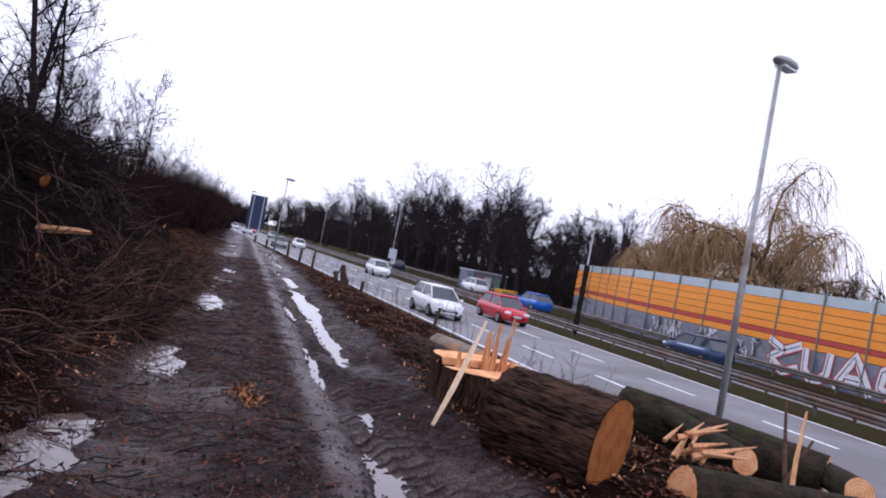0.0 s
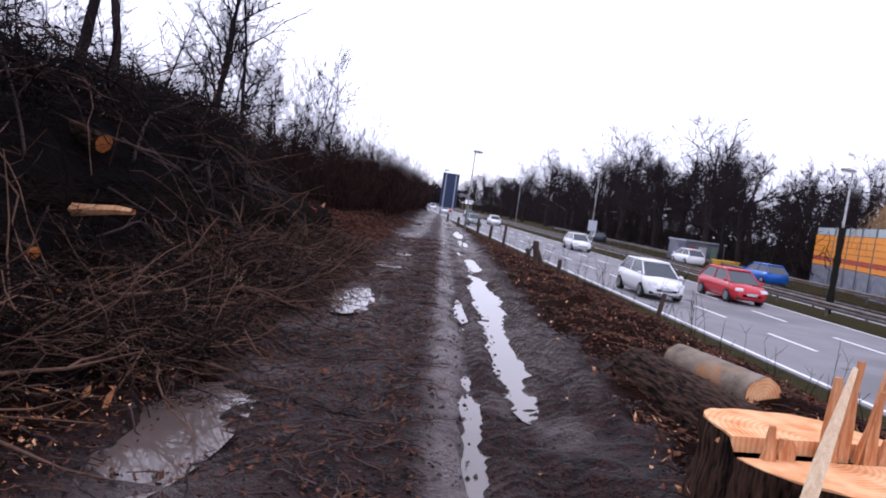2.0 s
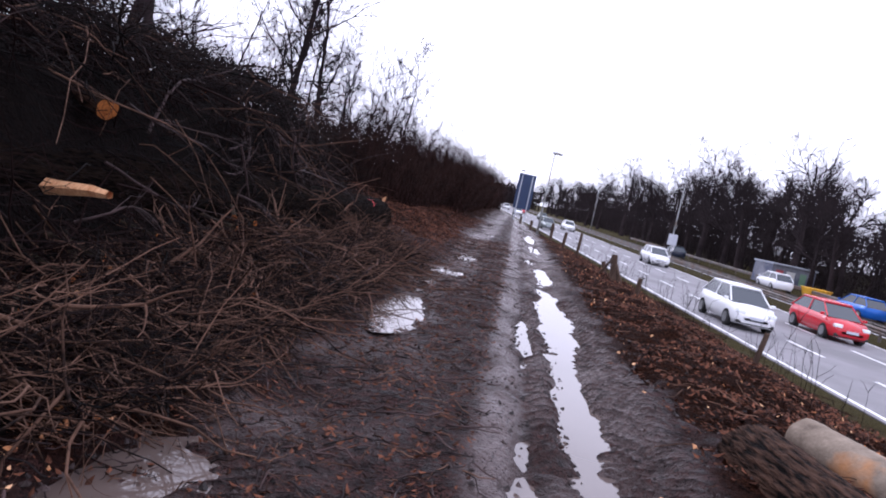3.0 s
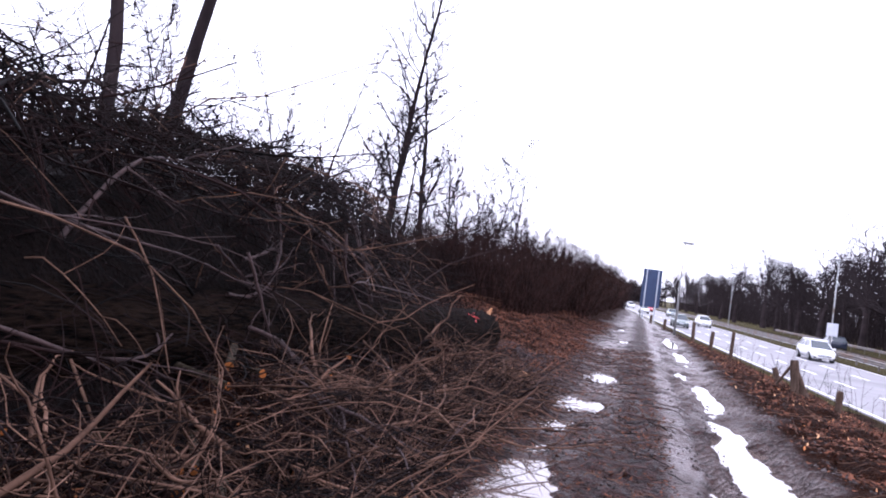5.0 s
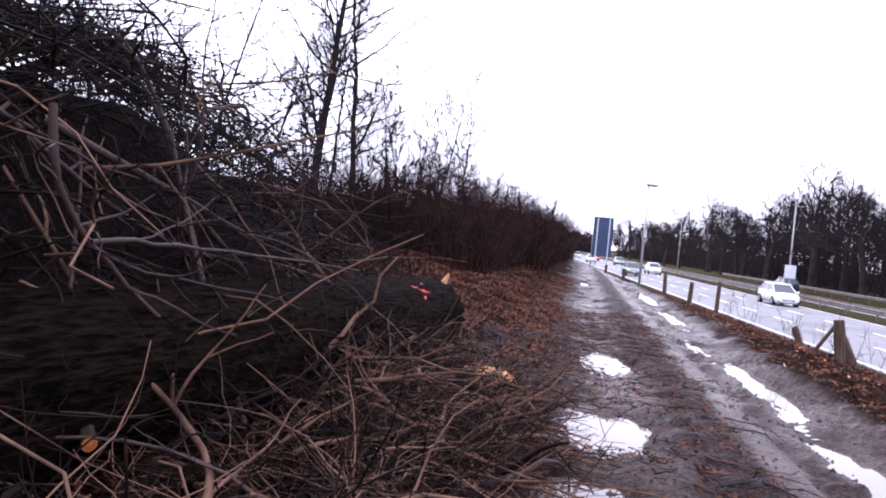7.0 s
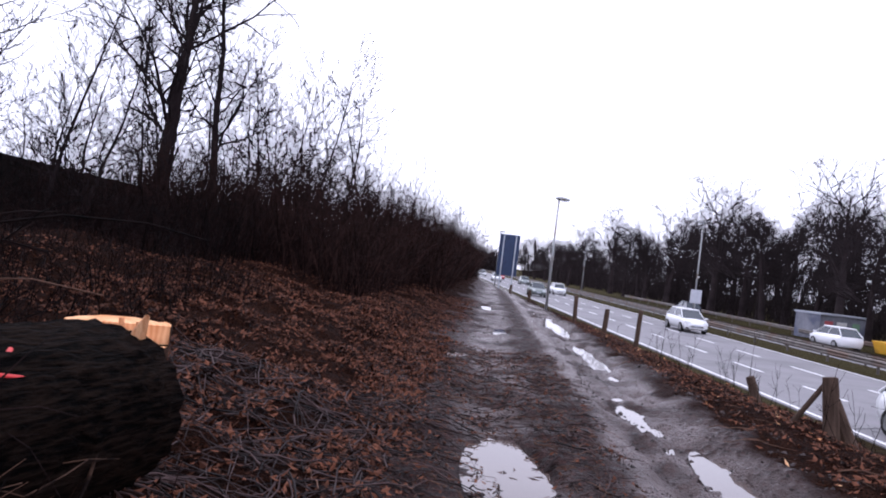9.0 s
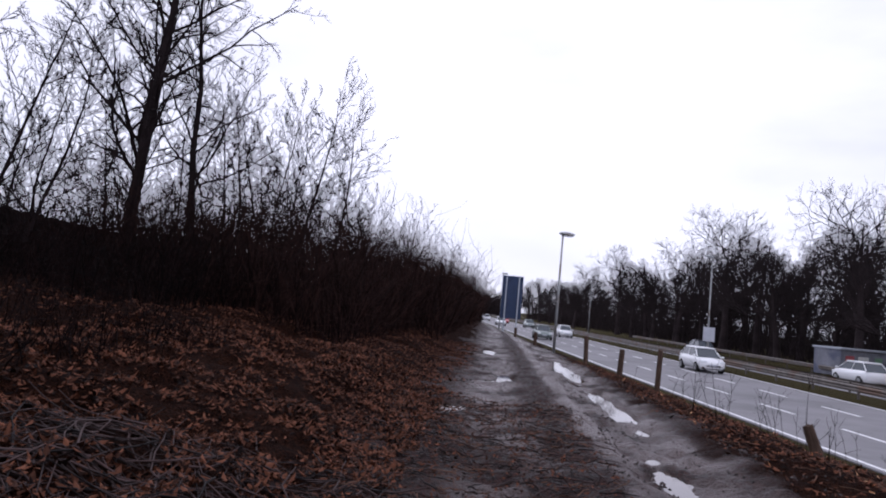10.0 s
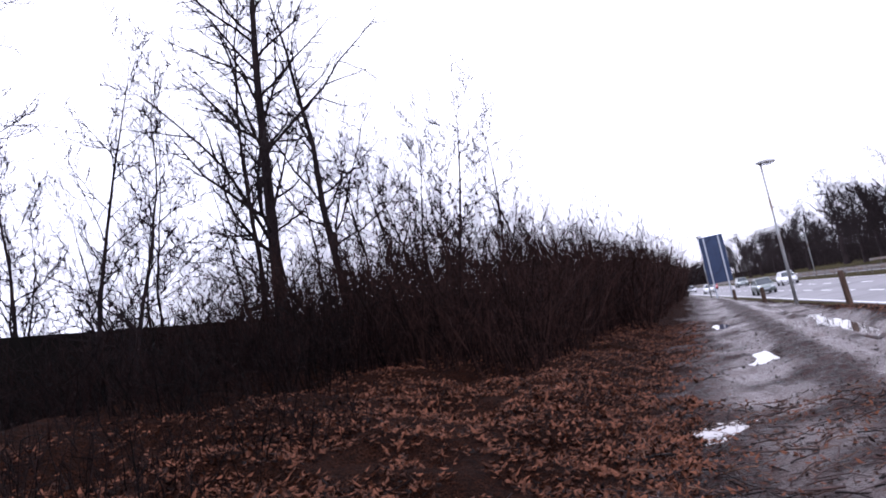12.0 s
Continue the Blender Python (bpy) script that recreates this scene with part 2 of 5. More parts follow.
WHITE_PAINT = material("white_board", (0.42, 0.44, 0.50), (0.55, 0.57, 0.62), 0.5, 3, 0.0, 20)
# Near black: the roof's dark tone, and the fence with its shade coloured in.
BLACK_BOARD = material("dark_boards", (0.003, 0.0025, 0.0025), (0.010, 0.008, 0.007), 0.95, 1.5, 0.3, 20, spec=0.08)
TYRE = plain("tyre_rubber", (0.012, 0.012, 0.012), 0.85)
RIM = plain("alloy_rim", (0.35, 0.36, 0.37), 0.35, 0.8)
CAR_GLASS = plain("car_glass", (0.03, 0.04, 0.05), 0.06)
LENS = plain("lamp_lens", (0.75, 0.78, 0.8), 0.12)
TRIM = plain("black_trim", (0.02, 0.02, 0.02), 0.5)


# ---- building helpers ----
def mesh_object(name, verts, faces, mat, parent=None, label="", smooth=False):
    me = bpy.data.meshes.new(name)
    me.from_pydata([tuple(v) for v in verts], [], [tuple(f) for f in faces])
    for mm in mat if isinstance(mat, (list, tuple)) else [mat]:
        me.materials.append(mm)
    if smooth:
        me.polygons.foreach_set("use_smooth", [True] * len(me.polygons))
    ob = new(name, me)
    if parent:
        ob.parent = parent
    if label:
        tagged(ob, label)
    return ob


def empty(name, place=(0, 0, 0), turn=0.0):
    ob = new(name)
    ob.matrix_basis = pose(*place, 0, 0, turn)
    return ob


def part(name, bm, mat, parent=None, label="", smooth=False):
    me = bpy.data.meshes.new(name)
    bm.to_mesh(me)
    bm.free()
    me.materials.append(mat)
    if smooth:
        me.polygons.foreach_set("use_smooth", [True] * len(me.polygons))
    ob = new(name, me)
    if parent:
        ob.parent = parent
    if label:
        tagged(ob, label)
    return ob


def box(size, place=(0, 0, 0), bevel=0.0, rot=(0, 0, 0)):
    bm = bmesh.new()
    bmesh.ops.create_cube(bm, size=1, matrix=pose(*place, *rot) @ Matrix.Diagonal((*size, 1)))
    if bevel:
        bmesh.ops.bevel(bm, geom=bm.edges[:], offset=bevel, segments=2, affect="EDGES", profile=0.6)
    return bm


def disc(r1, r2, depth, place=(0, 0, 0), rot=(0, 0, 0), seg=20):
    bm = bmesh.new()
    bmesh.ops.create_cone(bm, cap_ends=True, segments=seg, radius1=r1, radius2=r2, depth=depth, matrix=pose(*place, *rot))
    return bm


def tubes(paths, sides=4, caps=False):
    """Verts and faces of many tapered tubes; a path is (points, radii)."""
    verts, faces, base = [], [], 0
    ring = np.arange(sides) * 2 * np.pi / sides
    cs, sn = np.cos(ring), np.sin(ring)
    for pts, rad in paths:
        p = np.asarray(pts, float)
        r = np.asarray(rad, float)
        d = np.gradient(p, axis=0)
        d /= np.linalg.norm(d, axis=1)[:, None] + 1e-9
        ref = np.array([0.0, 0.0, 1.0]) if abs(d[0, 2]) < 0.9 else np.array([1.0, 0.0, 0.0])
        a = np.cross(d, ref)
        a /= np.linalg.norm(a, axis=1)[:, None] + 1e-9
        b = np.cross(d, a)
        v = p[:, None, :] + r[:, None, None] * (a[:, None, :] * cs[None, :, None] + b[:, None, :] * sn[None, :, None])
        verts.append(v.reshape(-1, 3))
        n = len(p)
        i = np.arange(n - 1)[:, None] * sides + np.arange(sides)[None, :]
        j = np.arange(n - 1)[:, None] * sides + (np.arange(sides)[None, :] + 1) % sides
        faces.append(np.stack([i, j, j + sides, i + sides], -1).reshape(-1, 4) + base)
        base += n * sides
    return np.concatenate(verts), np.concatenate(faces)


def fast_mesh(name, verts, faces, mat, parent=None, smooth=True):
    """Mesh from arrays of verts and quads."""
    me = bpy.data.meshes.new(name)
    faces = np.asarray(faces, np.int32)
    k = faces.shape[1]
    me.vertices.add(len(verts))
    me.vertices.foreach_set("co", np.asarray(verts, np.float32).ravel())
    me.loops.add(faces.size)
    me.loops.foreach_set("vertex_index", faces.ravel())
    me.polygons.add(len(faces))
    me.polygons.foreach_set("loop_start", np.arange(len(faces), dtype=np.int32) * k)
    me.polygons.foreach_set("use_smooth", np.full(len(faces), smooth))
    me.update(calc_edges=True)
    me.validate()
    me.materials.append(mat)
    ob = new(name, me)
    if parent:
        ob.parent = parent
    return ob


def bent(rng, start, way, length, segs, wobble, lift=0.0):
    """A crooked line."""
    p, d = np.array(start, float), np.array(way, float)
    d /= np.linalg.norm(d)
    out = [p.copy()]
    for _ in range(segs):
        d = d + rng.normal(0, wobble, 3) + (0, 0, lift)
        d /= np.linalg.norm(d)
        p = p + d * length / segs
        out.append(p.copy())
    return np.array(out)


def grow(rng, line, radius, depth, counts, out, ratio=0.55, angle=0.9, lift=0.06, wob=0.16, start=0.35, thin=0.36):
    """Branches along a line, and branches along those; out[level] gathers (points, radii)."""
    if depth >= len(counts):
        return
    seg = len(line) - 1
    total = np.linalg.norm(np.diff(line, axis=0), axis=1).sum()
    for k in range(counts[depth]):
        f = start + (1 - start) * (k + rng.random()) / counts[depth]
        i = min(int(f * seg), seg - 1)
        p = line[i] + (line[i + 1] - line[i]) * (f * seg - i)
        d = line[i + 1] - line[i]
        d /= np.linalg.norm(d)
        side = rng.normal(0, 1, 3)
        side -= d * side.dot(d)
        side /= np.linalg.norm(side)
        a = angle * rng.uniform(0.6, 1.2)
        way = d * math.cos(a) + side * math.sin(a)
        length = total * ratio * rng.uniform(0.55, 1.1) * (1.15 - 0.6 * f)
        r = max(radius * (1 - 0.75 * f) * thin, 0.004)
        segs = max(3, 6 - depth)
        sub = bent(rng, p, way, length, segs, wob, lift)
        out.setdefault(depth, []).append((sub, np.linspace(r, max(r * 0.25, 0.003), segs + 1)))
        grow(rng, sub, r, depth + 1, counts, out, max(ratio, 0.42), angle, lift, wob, 0.15, 0.5)


def bare_tree(name, seed, height, radius, counts, mat, lean=(0, 0, 1), start=0.35, ratio=0.5, angle=0.9, lift=0.06, twig=1.0, wobble=0.05):
    """Leafless tree: trunk and crown of branches."""
    rng = np.random.default_rng(seed)
    line = bent(rng, (0, 0, -0.3), lean, height, 12, wobble, 0.03)
    rad = radius * (1 - np.linspace(0, 1, 13) ** 0.9 * 0.92)
    rad[0] *= 1.5
    out = {}
    grow(rng, line, radius, 0, counts, out, ratio, angle, lift, 0.16, start)
    root = empty(name)
    fast_mesh("trunk", *tubes([(line, rad)], 9), mat, root)
    v, f, base = [], [], 0
    for level, paths in out.items():
        vv, ff = tubes([(p, np.maximum(r * (twig if level else 1), 0.003 * twig)) for p, r in paths], 5 if level == 0 else 3 if level > 1 else 4)
        v.append(vv)
        f.append(ff + base)
        base += len(vv)
    fast_mesh("crown", np.concatenate(v), np.concatenate(f), mat, root)
    return root


def smooth(a, b, x):
    t = np.clip((x - a) / (b - a), 0, 1)
    return t * t * (3 - 2 * t)


# ---- ground ----
SLANT = 0.075            # the muddy track drifts towards the road by this per metre
ROAD_Z = -1.2
PUDDLES = [              # across the track, along it, half width, half length
    (-0.70, 9.1, 0.28, 1.0), (-1.0, 5.4, 0.26, 1.0), (-0.38, 15.9, 0.36, 1.35), (-0.03, 25.0, 0.29, 1.0), (-0.22, 20.95, 0.46, 0.75), (-0.5, 19.2, 0.24, 0.35),
    (-0.94, 32.0, 0.33, 0.62), (0.05, 37.5, 0.25, 0.9), (-0.32, 47.2, 0.3, 1.2), (1.84, 12.9, 0.17, 2.0), (1.95, 18.1, 0.36, 3.1),
    (2.0, 24.2, 0.22, 1.7), (1.32, 9.8, 0.09, 1.7), (1.38, 15.8, 0.12, 1.8), (2.0, 34.0, 0.18, 2.2), (1.9, 41.0, 0.35, 3.0), (1.6, 27.9, 0.16, 1.3), (2.75, 14.2, 0.10, 0.5), (1.5, 5.4, 0.13, 0.8), (1.62, 7.2, 0.10, 0.7)]


TABLES = {}


def lattice_noise(x, y, scale, seed):
    """Smooth value noise on arrays."""
    if seed not in TABLES:
        TABLES[seed] = np.random.default_rng(seed).random((257, 257))
    table = TABLES[seed]
    gx, gy = x / scale, y / scale
    ix, iy = np.floor(gx).astype(int), np.floor(gy).astype(int)
    fx, fy = gx - ix, gy - iy
    fx, fy = fx * fx * (3 - 2 * fx), fy * fy * (3 - 2 * fy)
    a, b = table[ix % 257, iy % 257], table[(ix + 1) % 257, iy % 257]
    c, d = table[ix % 257, (iy + 1) % 257], table[(ix + 1) % 257, (iy + 1) % 257]
    return (a * (1 - fx) + b * fx) * (1 - fy) + (c * (1 - fx) + d * fx) * fy - 0.5


def ground_height(x, y):
    x, y = np.asarray(x, float), np.asarray(y, float)
    u = x - SLANT * np.clip(y, -20, 130)
    near = 1 - smooth(60, 110, np.abs(y - 20))
    z = np.zeros_like(u)
    z = z + near * (0.07 * lattice_noise(x, y, 0.33, 1) + 0.06 * lattice_noise(x, y, 1.1, 2) + 0.06 * lattice_noise(x, y, 0.14, 3))
    # ruts of the right and left wheels, with ridges of squeezed mud
    for c, w, depth in ((1.85, 0.32, 0.09), (1.34, 0.13, 0.05), (-0.35, 0.42, 0.07)):
        z = z - depth * np.exp(-((u - c) / w) ** 2)
    for c, w, h in ((1.12, 0.12, 0.03), (2.55, 0.14, 0.07), (2.75, 0.22, 0.06), (1.55, 0.06, 0.03), (0.75, 0.15, 0.03)):
        z = z + h * np.exp(-((u - c) / w) ** 2) * (0.6 + lattice_noise(x, y, 0.6, 5))
    # tyre bars pressed into the mud
    tread = np.maximum(np.maximum(np.exp(-((u - 2.08) / 0.5) ** 6), 0.9 * np.exp(-((u - 1.5) / 0.14) ** 4)), 0.6 * np.exp(-((u + 0.2) / 0.25) ** 4))
    bars = np.sin((y + np.abs(u - 2.08) * 0.5 + 0.10 * lattice_noise(x, y, 0.7, 30)) * 2 * np.pi / 0.165)
    z = z + tread * (0.042 * smooth(0.0, 0.6, bars) - 0.036) * (1 - smooth(24, 32, y)) * smooth(-0.6, -0.1, lattice_noise(x, y, 1.6, 8))
    shore = 0.6 * lattice_noise(x, y, 0.45, 6) + 0.35 * lattice_noise(x, y, 0.16, 7)
    for pu, py, hw, hl in PUDDLES:
        e = np.sqrt(((u - pu) / hw) ** 2 + ((y - py) / hl) ** 2) + shore
        z = z - 0.10 * (1 - smooth(0.7, 1.25, e)) * near
    # bank on the wood side
    out = np.maximum(-1.3 - u, 0)
    z = z + (0.34 - 0.15 * smooth(19, 25, y)) * np.minimum(out, 6.5) * smooth(0, 1.2, out) + near * smooth(0.2, 1.2, out) * (0.30 * lattice_noise(x, y, 1.5, 9) + 0.22 * lattice_noise(x, y, 0.5, 10))
    # verge towards the road
    side = np.maximum(u - 2.6, 0)
    z = z + near * smooth(0, 0.8, side) * (0.09 + 0.16 * lattice_noise(x, y, 1.0, 11) + 0.10 * lattice_noise(x, y, 0.35, 12)) * (1 - smooth(8.8, 10.2, x))
    z = z + (ROAD_Z - 0.03) * smooth(4.8, 10.6, x)
    z = np.where(x > 10.8, ROAD_Z - 0.03, z)
    z = np.where((x > 20.4) & (x < 23.4), ROAD_Z + 0.1, z)
    z = np.where(x > 30.6, ROAD_Z + 0.12, z)
    return z


def axis(stops):
    vals = []
    for a, b, step in stops:
        vals.append(np.arange(a, b - 1e-6, step))
    return np.concatenate(vals + [np.array([stops[-1][1]])])


gx = axis([(-2500, -400, 700), (-400, -60, 60), (-60, -12, 8), (-12, -3, 0.25), (-3, 7, 0.06), (7, 11, 0.2), (11, 20, 3), (20, 24, 0.5), (24, 32, 2), (32, 80, 8), (80, 400, 80), (400, 2500, 700)])
gy = axis([(-2500, -400, 700), (-400, -40, 60), (-40, -2, 3), (-2, 4, 0.2), (4, 12, 0.027), (12, 20, 0.042), (20, 30, 0.06), (30, 50, 0.16), (50, 120, 1.5), (120, 400, 20), (400, 2500, 700)])
GX, GY = np.meshgrid(gx, gy, indexing="ij")
GZ = ground_height(GX, GY)
nx, ny = GX.shape
idx = np.arange(nx * ny).reshape(nx, ny)
quads = np.stack([idx[:-1, :-1], idx[1:, :-1], idx[1:, 1:], idx[:-1, 1:]], -1).reshape(-1, 4)
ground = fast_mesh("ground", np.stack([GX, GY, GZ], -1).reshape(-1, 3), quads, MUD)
tagged(ground, "wet brown mud track with leaf litter banks and grassy road verge", "ground", kind="structure")
GU = GX - SLANT * np.clip(GY, -20, 130)
edge_noise = lattice_noise(GX, GY, 0.8, 20) * 1.3 + lattice_noise(GX, GY, 0.25, 21) * 0.9 + lattice_noise(GX, GY, 2.7, 25) * 1.4
# wet: smoother, glossier mud, and where the pale sheen colour is laid
masks = {
    "litter": np.maximum(1 - smooth(-1.55, -1.15, GU + 0.5 * edge_noise), smooth(2.5, 2.85, GU + 0.45 * edge_noise)),
    "grass": np.maximum(smooth(9.2, 10.2, GX + edge_noise * 1.2), (1 - smooth(-25, -14, GX)) * 0.7),
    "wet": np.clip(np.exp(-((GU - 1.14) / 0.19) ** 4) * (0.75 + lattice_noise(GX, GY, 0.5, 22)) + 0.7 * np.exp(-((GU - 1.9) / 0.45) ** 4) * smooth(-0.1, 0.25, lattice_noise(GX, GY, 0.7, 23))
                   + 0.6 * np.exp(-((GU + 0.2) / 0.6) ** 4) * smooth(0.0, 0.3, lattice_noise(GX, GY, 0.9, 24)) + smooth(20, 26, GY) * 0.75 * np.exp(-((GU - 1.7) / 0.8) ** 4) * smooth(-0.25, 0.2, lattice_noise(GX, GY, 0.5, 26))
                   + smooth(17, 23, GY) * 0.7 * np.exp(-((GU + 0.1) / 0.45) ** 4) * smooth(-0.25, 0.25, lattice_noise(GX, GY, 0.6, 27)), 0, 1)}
# the painted sheen also fills the tyre grooves, leaving the bars dark
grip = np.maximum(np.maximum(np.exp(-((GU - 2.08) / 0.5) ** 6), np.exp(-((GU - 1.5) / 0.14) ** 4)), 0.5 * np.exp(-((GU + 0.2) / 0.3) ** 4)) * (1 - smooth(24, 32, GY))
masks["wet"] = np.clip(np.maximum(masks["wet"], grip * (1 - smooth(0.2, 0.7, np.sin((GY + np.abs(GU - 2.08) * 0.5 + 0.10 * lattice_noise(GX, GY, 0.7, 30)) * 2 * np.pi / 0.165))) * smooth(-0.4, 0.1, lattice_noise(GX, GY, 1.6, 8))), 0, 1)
masks["litter"] = masks["litter"] * (1 - np.clip(1.2 * np.exp(-((GU - 1.95) / 0.6) ** 6), 0, 1) * (1 - smooth(24, 32, GY)))
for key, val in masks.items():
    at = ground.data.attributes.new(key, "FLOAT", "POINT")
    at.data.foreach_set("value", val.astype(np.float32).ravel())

for order, (pu, py, hw, hl) in enumerate(PUDDLES):
    th = np.linspace(0, 2 * np.pi, 28, endpoint=False)
    x = pu + SLANT * py + hw * 1.5 * np.cos(th)
    y = py + hl * 1.4 * np.sin(th)
    deep = (-0.073 if pu < 1 else -0.085) - 0.0015 * order
    bm = bmesh.new()
    bm.faces.new([bm.verts.new((a + SLANT * (b - py), b, deep)) for a, b in zip(x, y)])
    tagged(part("puddle", bm, WATER), "still rain puddle in the mud of the track", "puddle", "puddles on the track")


def slab(name, x0, x1, y0, y1, z0, z1, mat, label, kind="structure", category=""):
    ob = part(name, box((x1 - x0, y1 - y0, z1 - z0), ((x0 + x1) / 2, (y0 + y1) / 2, (z0 + z1) / 2)), mat)
    return tagged(ob, label, category or name, kind=kind)


slab("road", 10.9, 20.3, -150, 700, ROAD_Z - 0.2, ROAD_Z, ASPHALT, "grey asphalt carriageway with three lanes")
slab("road", 23.5, 30.5, -150, 700, ROAD_Z - 0.2, ROAD_Z, ASPHALT, "grey asphalt opposite carriageway")
for x in (11.15, 20.05, 23.75, 30.25):
    slab("edge_line", x - 0.07, x + 0.07, -150, 700, ROAD_Z - 0.01, ROAD_Z + 0.004, PAINT, "solid white painted line along the road edge")
dash_mesh = None
for x, shift in ((14.0, 0.0), (17.05, 1.2)):
    for k in range(-3, 34):
        y = 1.4 + shift + k * 5.6
        if dash_mesh is None:
            dash = slab("lane_dash", -0.08, 0.08, 0, 2.6, -0.004, 0.004, PAINT, "white painted lane dash on asphalt")
            dash_mesh = dash
            dash.location = (x, y, ROAD_Z)
        else:
            copy_thing(dash_mesh, pose(x, y, ROAD_Z))


# ---- guard rails ----
def guard_rail(x, y0, y1, face, name_label):
    root = empty("guard_rail", (x, 0, ROAD_Z))
    prof = [(0, 0.44), (0.05, 0.49), (0.05, 0.54), (0.0, 0.59), (0.05, 0.64), (0.05, 0.69), (0, 0.75)]
    v, f = [], []
    for y in (y0, y1):
        v += [(face * a, y, b) for a, b in prof] + [(face * (a - 0.012), y, b) for a, b in prof]
    k = len(prof)
    for i in range(k - 1):
        f.append((i, i + 1, 2 * k + i + 1, 2 * k + i))
        f.append((k + i, 3 * k + i, 3 * k + i + 1, k + i + 1))
    mesh_object("beam", v, f, RAIL, root)
    post = None
    for n in range(int((y1 - y0) / 4)):
        y = y0 + 2 + 4 * n
        if post is None:
            post = part("post", box((0.07, 0.12, 0.85), (-face * 0.12, 0, 0.25), 0.01), RAIL, root)
            spacer = post
        else:
            post = new("post", spacer.data)
            post.parent = root
        post.location = (0, y, 0)
    tagged(root, name_label, "guard rail")


guard_rail(20.75, -40, 320, -1, "weathered steel guard rail along the median strip")
guard_rail(22.9, -40, 320, 1, "weathered steel guard rail facing the opposite lanes")
guard_rail(31.2, 0, 130, -1, "weathered steel guard rail before the noise wall")


# ---- noise barrier ----
def noise_barrier():
    root = empty("noise_barrier", (33.0, 0, ROAD_Z + 0.1))
    pts = [(4.5 * smooth(44, 62, y), y) for y in np.arange(2, 63, 3.0)]
    bands = [(0.0, 1.75, CONCRETE, 0.10, "base_panel"), (1.75, 2.15, ORANGE, 0.14, "orange_panel"), (2.15, 2.45, RED, 0.15, "red_panel"), (2.45, 2.9, ORANGE, 0.14, "orange_panel"),
             (2.9, 3.35, ORANGE, 0.16, "orange_panel"), (3.35, 3.8, ORANGE, 0.14, "orange_panel"), (3.8, 4.25, ORANGE, 0.16, "orange_panel"), (4.25, 4.85, GLASSY, 0.05, "top_panel")]
    store = {}
    for (xa, ya), (xb, yb) in zip(pts, pts[1:]):
        length, turn = math.hypot(xb - xa, yb - ya), math.degrees(math.atan2(-(xb - xa), yb - ya))
        for i, (z0, z1, mat, thick, nm) in enumerate(bands):
            key = (i, round(length, 3))
            if key not in store:
                store[key] = part(nm, box((thick, length - 0.05, z1 - z0 - 0.03), (0, 0, (z0 + z1) / 2), 0.012), mat, root)
                ob = store[key]
            else:
                ob = new(nm, store[key].data)
                ob.parent = root
            ob.matrix_basis = pose((xa + xb) / 2, (ya + yb) / 2, 0, 0, 0, turn)
        if "post" not in store:
            store["post"] = part("post", box((0.2, 0.09, 5.0), (-0.02, 0, 2.45), 0.015), WALL_POST, root)
            ob = store["post"]
        else:
            ob = new("post", store["post"].data)
            ob.parent = root
        ob.matrix_basis = pose(xa, ya, 0, 0, 0, turn)
    tagged(root, "orange noise wall with red stripe and graffiti on its concrete base", "noise barrier")


noise_barrier()


# ---- street lamps, signs ----
def street_lamp(x, y, z, height, turn, label, ivy=0.0, lean=0.0):
    root = empty("street_lamp")
    root.matrix_basis = pose(x, y, z, 0, lean, turn)
    part("pole", disc(0.07, 0.042, height + 0.4, (0, 0, height / 2 - 0.2), seg=14), STEEL, root, smooth=True)
    if ivy:
        rng = np.random.default_rng(3)
        zz = np.linspace(0, ivy, 14)
        fast_mesh("ivy", *tubes([(np.stack([zz * 0, zz * 0, zz], -1), rng.uniform(0.13, 0.2, 14))], 10), IVY, root)
    bm = bmesh.new()
    bmesh.ops.create_uvsphere(bm, u_segments=16, v_segments=8, radius=1, matrix=Matrix.Translation((0.22, 0, height + 0.05)) @ Matrix.Diagonal((0.42, 0.17, 0.10, 1)))
    part("lamp_head", bm, STEEL, root, smooth=True)
    part("diffuser", box((0.5, 0.22, 0.05), (0.25, 0, height - 0.04), 0.02), LENS, root)
    return tagged(root, label, "street lamp")


street_lamp(9.95, 10.6, -1.0, 7.5, 20, "grey steel street lamp on the road verge", 0.0, -2.0)
street_lamp(6.65, 53.6, -0.3, 5.5, 20, "grey steel street lamp on the road verge")
street_lamp(22.0, 35.6, ROAD_Z + 0.1, 6.6, 180, "steel street lamp with ivy-dark foot on the median", 4.0)
street_lamp(22.2, 76.2, ROAD_Z + 0.1, 8.2, 180, "steel street lamp on the median")
street_lamp(22.2, 120, ROAD_Z + 0.1, 8.0, 180, "steel street lamp on the median")
street_lamp(8.5, 105, -0.8, 6.6, 20, "grey steel street lamp on the road verge")

root = empty("road_sign", (8.3, 91, 0))
part("board", box((2.05, 0.08, 4.2), (0, 0, 2.85), 0.02), SIGN_BLUE, root)
for sx in (-0.62, 0.62):
    part("support", box((0.12, 0.14, 5.6), (sx, -0.12, 2.1), 0.01), GREY_PAINT, root)
tagged(root, "tall blue road sign board on two grey supports", "road sign")
root = empty("info_sign", (22.2, 76.0, ROAD_Z + 0.1))
part("board", box((0.9, 0.05, 1.1), (0, 0, 2.2), 0.02), WHITE_PAINT, root)
part("support", disc(0.04, 0.04, 2.8, (0, 0.05, 1.3), seg=10), STEEL, root)
tagged(root, "small white sign board on a post in the median", "sign")


